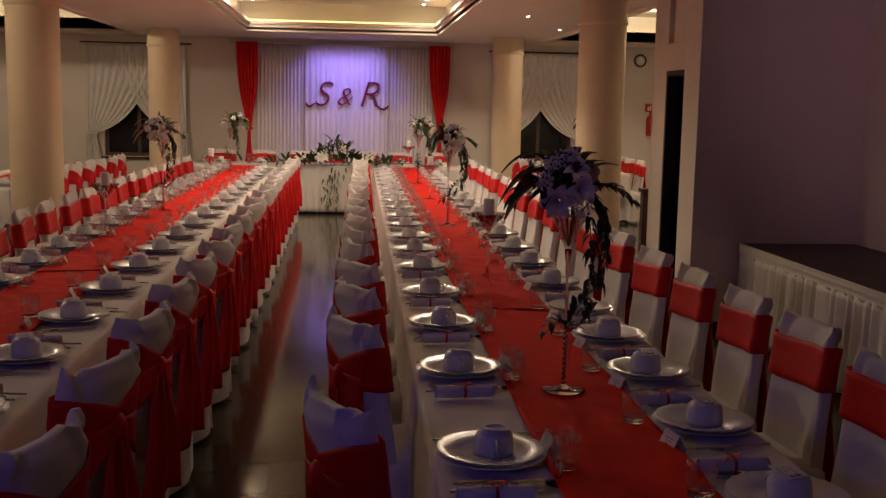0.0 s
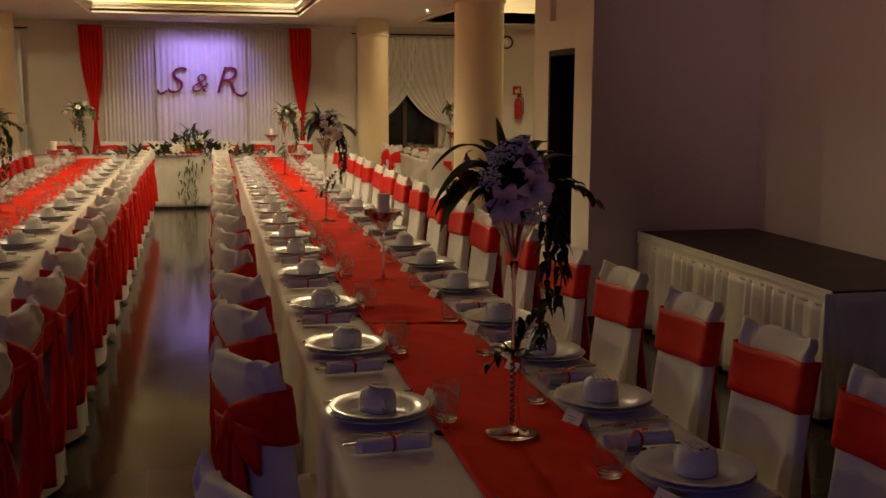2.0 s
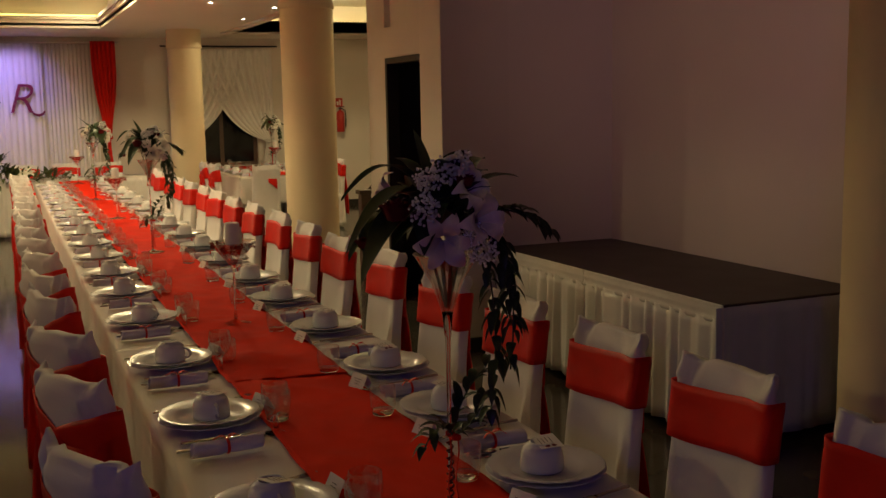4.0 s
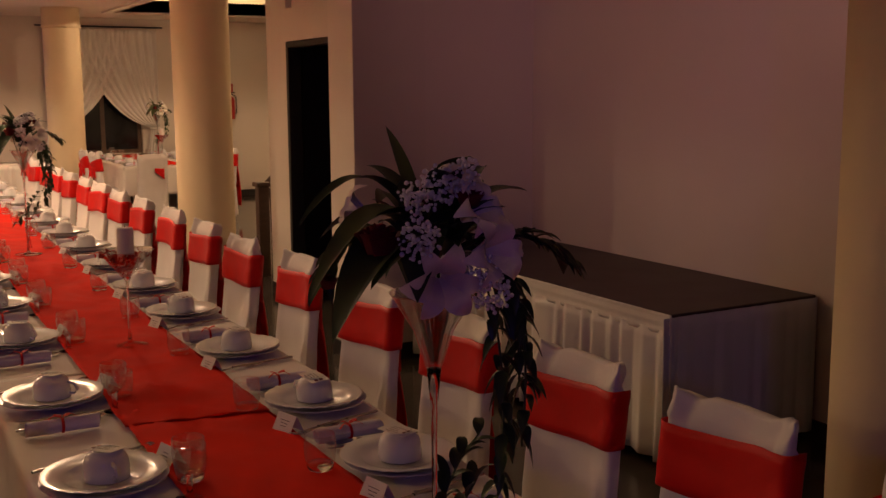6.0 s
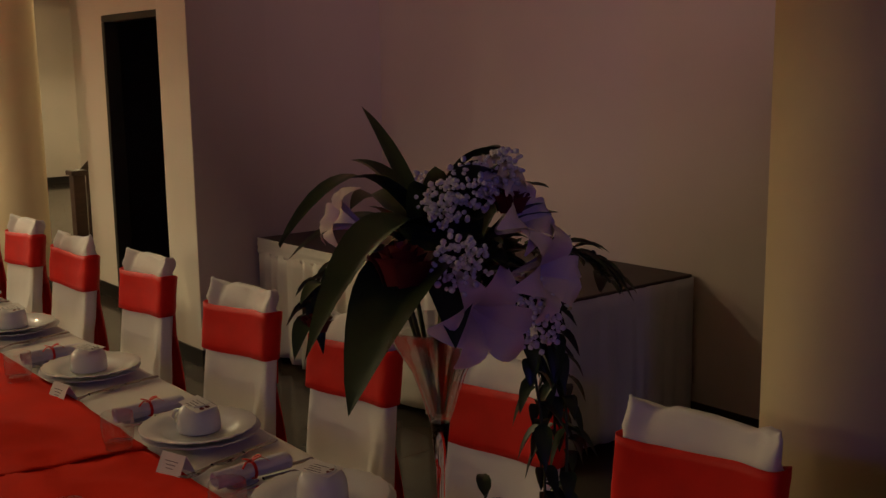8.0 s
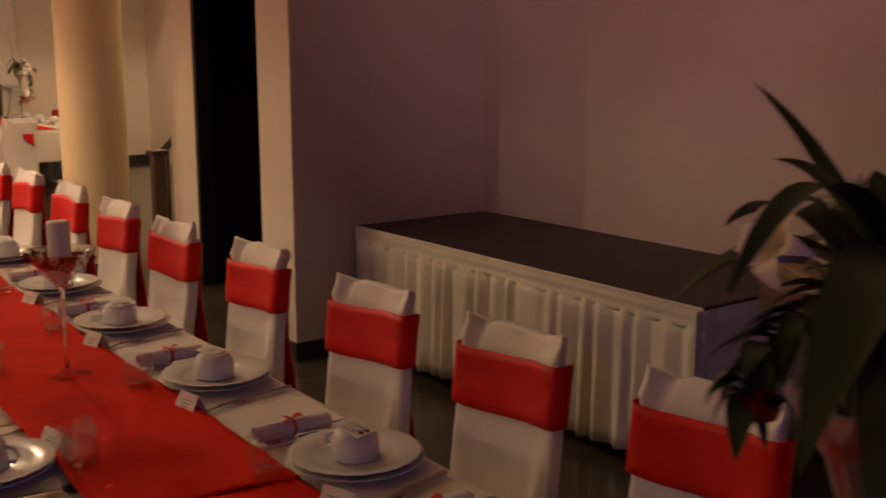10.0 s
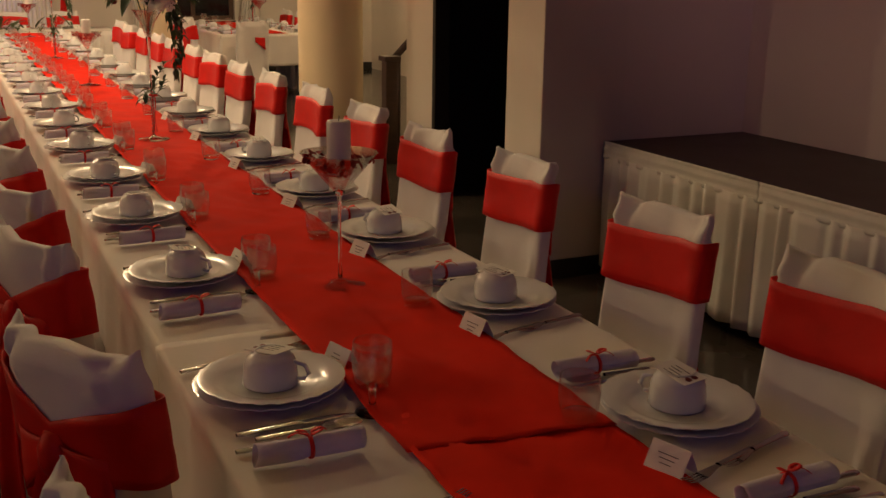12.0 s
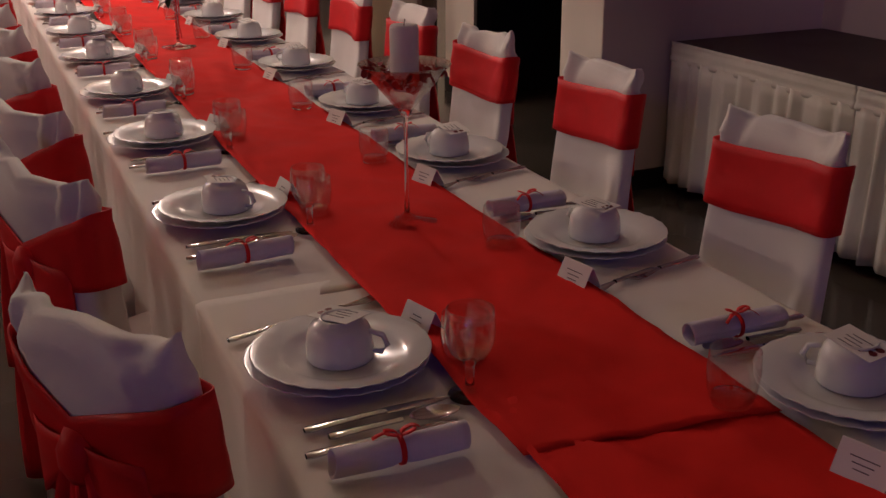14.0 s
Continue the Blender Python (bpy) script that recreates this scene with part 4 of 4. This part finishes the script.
def flower_vase(x, y, turn, seed, pale=False, detail=1.0):
    rr = random.Random(seed)
    m = pose(x, y, TOP + .0205, 0, 0, turn)
    v = thing("trumpet_vase", "tall clear glass trumpet vase on the runner", "vase", m, group="flower vases")
    part("vase_glass", VASE, None, v)
    part("stem", VASE_FOOT, None, v, "solid clear glass stem and foot")
    e = thing("flower_arrangement", "white lilies, tiny blossom and trailing dark leaves in a tall vase", "flowers", m, group="flower arrangements")
    B = .60
    # stems seen inside the trumpet
    bm = bmesh.new()
    for _ in range(9):
        a = rr.uniform(0, 6.28)
        tube([(.003 * math.cos(a), .003 * math.sin(a), .47), (.03 * math.cos(a), .03 * math.sin(a), .57), (.055 * math.cos(a) - .02, .055 * math.sin(a) - .03, .65)], .0028, 6, bm)
    tagged(part("stem_bundle", bm, M["stem"], e, "green stems inside the glass"), kind="stuff")
    # strap leaves: an upright one, one arching over, broad ones hanging to the front
    bm = bmesh.new()
    for a, tip, w, dr in (((-.03, -.02, .68), (-.02, .115, .825), .024, .012), ((-.05, -.07, .69), (-.115, -.165, .60), .075, .03), ((-.09, -.13, .68), (-.232, -.150, .555), .10, .035),
                          ((-.06, -.07, .70), (-.245, -.10, .60), .060, .05), ((-.02, -.05, .70), (.01, -.10, .785), .075, .02), ((0, -.06, .70), (.075, -.03, .765), .060, .02),
                          ((.02, -.04, .69), (.15, -.03, .725), .034, .02), ((.01, -.02, .68), (.12, .05, .735), .045, .02), ((-.03, 0, .68), (-.03, .13, .70), .06, .03),
                          ((-.05, -.02, .68), (-.15, .08, .66), .05, .03), ((.02, .02, .66), (.13, .12, .63), .05, .03), ((-.04, -.10, .72), (-.06, -.16, .77), .05, .015), ((-.05, -.02, .70), (-.09, .04, .77), .045, .015)):
        leaf(bm, a, tip, w, dr, .22, 12)
    rows = curve_pts((-.05, -.05, .69), (-.12, -.02, .83), (-.225, -.03, .70), 14)
    side = Vector((.6, -.8, 0))
    prev = None
    for k, p in enumerate(rows):
        w = .013 * math.sin(math.pi * (.12 + .86 * k / 13)) ** .7
        now = (bm.verts.new(p - side * w), bm.verts.new(p + Vector((0, 0, -.004))), bm.verts.new(p + side * w))
        if prev:
            bm.faces.new((prev[0], prev[1], now[1], now[0]))
            bm.faces.new((prev[1], prev[2], now[2], now[1]))
        prev = now
    for _ in range(40):
        a, l = rr.uniform(0, 6.28), rr.uniform(.05, .13)
        leaf(bm, (-.03 + .03 * math.cos(a), -.05 + .03 * math.sin(a), .64), (-.03 + l * math.cos(a), -.06 + l * math.sin(a), rr.uniform(.61, .76)), rr.uniform(.025, .05), .02, .2, 8)
    part("leaves", bm, M["leaf2"] if pale and seed % 2 else M["leaf"], e, "long dark green leaves")
    # trailing sprays
    bm, st = bmesh.new(), bmesh.new()
    for a, b, c in (((.02, -.08, .64), (.12, -.11, .63), (.075, -.13, .36)), ((.02, -.06, .65), (.11, -.08, .60), (.09, -.10, .44)), ((.02, -.07, .66), (.11, -.10, .69), (.165, -.115, .62)),
                    ((-.06, -.06, .68), (-.15, -.02, .70), (-.185, -.01, .61)), ((.03, -.09, .62), (.06, -.14, .48), (.03, -.13, .27))):
        pts = curve_pts(a, b, c, 11)
        tube(pts, .0018, 5, st)
        sprig(bm, pts, .046, rr)
        sprig(bm, pts[2:], .040, rr)
    part("trailing_leaves", bm, M["leaf"], e, "trailing narrow leaves")
    # dried-looking spray bound round the stem half way down
    for a, b, c in (((.006, 0, .20), (.03, .02, .28), (.10, .03, .33)), ((.006, 0, .20), (-.03, -.02, .26), (-.07, -.03, .19)), ((.0, .006, .2), (.05, .03, .18), (.09, .02, .26))):
        pts = curve_pts(a, b, c, 7)
        tube(pts, .0016, 5, st)
        bm2 = bmesh.new()
        sprig(bm2, pts, .045, rr)
        part("stem_spray", bm2, M["leaf"], e, "small leaf spray tied to the stem")
    tagged(part("twig_bundle", st, M["stem"], e, "thin green twigs"), kind="stuff")
    part("stem_wrap", tube([(.0065 * math.cos(k * .8), .0065 * math.sin(k * .8), .03 + .0021 * k) for k in range(80)], .0022, 6), M["rose"], e, "dark red ribbon wound round the stem")
    bm = bmesh.new()
    for s in (-1, 1):
        grid(3, 10, lambda u, w: (.008 + .012 * s + .004 * math.sin(w * 8), .008 * s + (u - .5) * .007, .20 - w * .17), bm=bm)
        grid(12, 3, lambda u, w: (.008 + .01 * math.sin(6.28 * u), s * (.004 + .022 * (1 - math.cos(6.28 * u)) / 2), .2 + (w - .5) * .008), True, bm)
    part("ribbon", thicken(bm, .0006), M["red"], e, "red ribbon tied to the stem")
    for c, aim, r in (((-.055, -.115, .625), (-.35, -.9, -.05), .075), ((-.01, -.135, .655), (.15, -.9, .15), .07), ((-.02, -.12, .70), (.2, -.8, .5), .06), ((-.10, .0, .70), (-.8, .25, .4), .05),
                      ((.04, .02, .69), (.7, .6, .4), .06), ((.02, .06, .65), (.3, .9, .1), .06), ((-.03, -.115, .735), (.1, -.5, .9), .045)):
        bm = bmesh.new()
        lily_bm(bm, c, aim, r, .62)
        part("lily", bm, M["lily_far"] if pale else M["lily"], e, "open white lily")
    bm = bmesh.new()
    cl = int(110 * detail)
    for c in ((-.085, -.115, .735), (-.055, -.12, .75), (-.115, -.175, .685), (-.02, -.165, .63), (.01, -.15, .60), (.02, .04, .73), (-.03, -.13, .765)):
        gyp_bm(bm, c, .030, cl, rr, .0031 if detail > .8 else .005)
    tagged(part("small_blossom", bm, M["gyp"], e, "clusters of tiny white blossom"), kind="stuff")
    for c, r, k in (((-.155, -.135, .685), .036, 3), ((-.185, -.03, .615), .018, 4), ((-.02, -.14, .735), .024, 5)):
        bm = bmesh.new()
        rose_bm(bm, c, r, k)
        part("rose", bm, M["rose"], e, "dark red rose")


flower_vase(1.942, 7.385, 0, 1)
flower_vase(2.012, 12.17, 25, 2, True, .6)
flower_vase(2.07, 16.6, 70, 4, True, .3)
flower_vase(-.295, 13.08, 10, 3, True, .5)
flower_vase(-.30, 18.2, 120, 6, True, .3)

# ---- buffet table in the alcove ----
bt = thing("buffet_table", "bare dark topped buffet table with a gathered white satin skirt", "table", pose(0, 0, 0))
A0, A1, C0, C1, BZ = 4.195, 5.085, 9.375, 11.74, .705
part("tabletop", boxes((A0, A1, C0, C1, BZ - .035, BZ), bevel=.006), M["stagetop"], bt, "dark bare tabletop", False)
for x in (A0 + .06, A1 - .06):
    for y in (C0 + .06, C1 - .06):
        part("leg", tube([(x, y, 0), (x, y, BZ - .035)], .02), M["metal"], bt)


def pleat_run(p0, p1, nrm, z0, z1, pitch, amp, seed):
    p0, p1, nrm = Vector(p0), Vector(p1), Vector(nrm)
    L = (p1 - p0).length
    n = int(L / pitch)

    def f(u, v):
        ph = u * n + .8 * wob(u * n * .6, seed)
        q = ph - math.floor(ph)
        w = (1 - abs(2 * q - 1)) ** .8 * (.75 + .5 * wob(math.floor(ph) * 1.7, 5, seed))
        spread = .45 + .55 * v
        p = p0.lerp(p1, u) + nrm * (.006 + amp * spread * w + .008 * v * wob(u * n, v * 2, seed))
        return (p.x, p.y, z1 + (z0 - z1) * v + .006 * v * math.sin(u * 9))
    return thicken(grid(n * 12, 12, f), .0025)


def band_run(p0, p1, nrm, z0, z1, seed):
    p0, p1, nrm = Vector(p0), Vector(p1), Vector(nrm)
    n = int((p1 - p0).length / .015)

    def f(u, v):
        p = p0.lerp(p1, u) + nrm * (.012 + .006 * abs(wob(u * n * .6, v * 2.5, seed)) + .003 * math.sin(v * 14))
        return (p.x, p.y, z0 + (z1 - z0) * v - .006 * math.sin(math.pi * ((u * 2) % 1)) * (1 - v))
    return thicken(grid(n, 9, f), .003)


for k, (a, b) in enumerate((((A0, C0 - .02, 0), (A0, 10.60, 0)), ((A0, 10.60, 0), (A0, C1, 0)))):
    sk = part("skirt", pleat_run(a, b, (-1, 0, 0), .05, BZ - .07, .105, .062, 3 + k), M["skirt"], bt, "gathered white satin skirt")
    part("skirt_band", band_run(a, b, (-1, 0, 0), BZ - .085, BZ + .004, 4 + k), M["skirt"], sk, "crinkled satin top band")
sk = part("skirt", pleat_run((A1, C0, 0), (A0 - .05, C0, 0), (0, -1, 0), .05, BZ - .01, .10, .022, 9), M["tinted_skirt"], bt, "plain white end skirt with blue grey light put into its colour")

# ---- head table ----
HX0, HX1, HY = -1.25, 3.15, 20.5
trest = thing("head_table", "long head table under white cloth before the backdrop", "table", pose(0, 0, 0))
part("tabletop", boxes((HX0, HX1, HY, HY + .7, TOP - .04, TOP), bevel=.005), M["wood"], trest, smooth=False)
for x in (HX0 + .1, HX1 - .1):
    for y in (HY + .1, HY + .6):
        part("leg", tube([(x, y, 0), (x, y, TOP - .04)], .02), M["metal"], trest)
hc = thing("head_tablecloth", "white cloth and gathered skirt on the head table", "tablecloth", None)
part("top_cloth", boxes((HX0 - .01, HX1 + .01, HY - .01, HY + .71, TOP + .001, TOP + .005)), M["cloth"], hc)
part("skirt", pleat_run((HX0, HY, 0), (HX1, HY, 0), (0, -1, 0), .04, TOP, .11, .04, 21), M["cloth"], hc)
part("skirt", pleat_run((HX0, HY + .7, 0), (HX0, HY, 0), (-1, 0, 0), .04, TOP, .11, .04, 22), M["cloth"], hc)
for x in (-.75, -.12, .50, 1.0, 1.55, 2.1, 2.7):
    chair(x, HY + .98, -90)
for x in (-.75, -.12, 2.1, 2.7):
    setting(x, HY + .45, -90)


def garland():
    rr = random.Random(8)
    e = thing("head_table_garland", "garland of white blooms and leaves hanging over the head table", "flowers", pose(1.05, HY + .02, TOP + .005) @ Matrix.Scale(1.5, 4))
    bm = bmesh.new()
    for _ in range(330):
        x = rr.gauss(0, .34)
        z = max(-.01, .22 * math.exp(-(x / .18) ** 2) * rr.random() + .02)
        b = Vector((x, rr.uniform(-.10, .12), z))
        leaf(bm, b, b + Vector((rr.uniform(-.12, .12), rr.uniform(-.14, .05), rr.uniform(-.06, .12))), rr.uniform(.02, .045), .015, .2, 6)
    for _ in range(40):
        b = Vector((rr.gauss(-.03, .05), -.075 + rr.uniform(-.03, .0), -rr.uniform(0, .42)))
        leaf(bm, b, b + Vector((rr.uniform(-.04, .04), rr.uniform(-.05, .0), -rr.uniform(.05, .09))), rr.uniform(.014, .022), .01, .2, 6)
    for _ in range(12):
        x = rr.gauss(0, .20)
        fl = bmesh.new()
        lily_bm(fl, (x, rr.uniform(-.1, .05), .06 + .14 * math.exp(-(x / .16) ** 2) * rr.random()), (rr.uniform(-.5, .5), -1, rr.uniform(-.1, .8)), .055, .85)
        part("bloom", fl, M["lily_far"], e, "white and cream bloom")
    part("leaves", bm, M["leaf2"], e)


garland()

# ---- side rooms ----


def short_table(cx, y0, y1, half, sides, seed):
    trestle(cx, y0, y1, half)
    tablecloth(cx, y0 - .02, y1, half, .36, .004, seed, (True, True), "white tablecloth on a shorter side table")
    runner(cx, y0, y1 - .02, .17, .008, seed)
    y = y0 + .4
    while y < y1 - .2:
        for s in sides:
            chair(cx + s * (half + .18), y, 180 if s > 0 else 0)
            setting(cx + s * (half - .17), y, 180 if s > 0 else 0)
        y += .62


short_table(4.75, 19.3, 21.9, .62, (-1, 1), 31)
plain = thing("plain_chair", "banquet chair in a plain white cover without a sash", "chair", pose(4.40, 19.02, 0, 0, 0, 90))
part("back_cover", CHAIRS[0].children[0].data, None, plain)
part("seat_cover", CHAIRS[0].children[1].data, None, plain)
short_table(-2.7, 15.2, 19.6, .5, (1,), 41)
short_table(-3.9, 10.4, 15.0, .5, (1, -1), 47)
flower_vase(5.1, 21.4, 30, 11, True, .2)
candle_glass(4.85, 20.2)

# ---- wall fixtures ----
ex = thing("fire_extinguisher", "red fire extinguisher hung on the wall", "extinguisher", pose(6.57, Y1 - .10, 1.25))
part("cylinder", lathe([(0, 0), (.06, 0), (.066, .012), (.066, .30), (.05, .345), (.022, .36), (.018, .38), (0, .38)], 24), M["extinguisher"], ex)
part("valve", boxes((-.02, .02, -.018, .018, .378, .41), (-.012, .075, -.008, .008, .412, .428), bevel=.003), M["metal"], ex, "black valve and lever", False)
part("hose", tube([(.02, 0, .395), (.085, -.01, .36), (.09, -.02, .2), (.075, -.03, .08)], .009), M["metal"], ex, "black hose")
part("bracket", boxes((-.05, .05, .06, .095, .2, .23)), M["metal"], ex, "wall bracket", False)
sg = thing("extinguisher_sign", "small red extinguisher sign on the wall", "sign", pose(6.57, Y1 - .012, 1.74))
part("plate", boxes((-.075, .075, 0, .008, -.075, .075), bevel=.002), M["extinguisher"], sg, smooth=False)
part("symbol", boxes((-.03, .005, -.003, .0, -.045, .02), (.015, .04, -.003, 0, -.045, .045)), M["paper"], sg, "white pictogram", False)
ck = thing("wall_clock", "round dark rimmed wall clock", "clock", pose(6.36, Y1 - .04, 2.56, 90, 0, 0))
part("rim", lathe([(.085, 0), (.11, 0), (.115, .015), (.11, .035), (.088, .03), (.085, 0)], 32), M["wood"], ck)
part("face", lathe([(0, .012), (.086, .012), (.086, .004), (0, .004)], 32), M["paper"], ck, "pale dial")
st = thing("stair_rail", "dark wooden stair railing behind the doorway wall", "railing", pose(4.42, 15.1, 0))
part("newel", boxes((-.05, .05, -.05, .05, 0, .82), (-.07, .07, -.07, .07, .82, .86), bevel=.006), M["wood"], st, smooth=False)
part("handrail", tube([(0, 0, .80), (.5, .35, 1.12), (1.1, .8, 1.52)], .028), M["wood"], st)
for k in range(5):
    part("baluster", tube([(.12 + .2 * k, .09 + .145 * k, .0), (.12 + .2 * k, .09 + .145 * k, .87 + .13 * k)], .014), M["wood"], st)
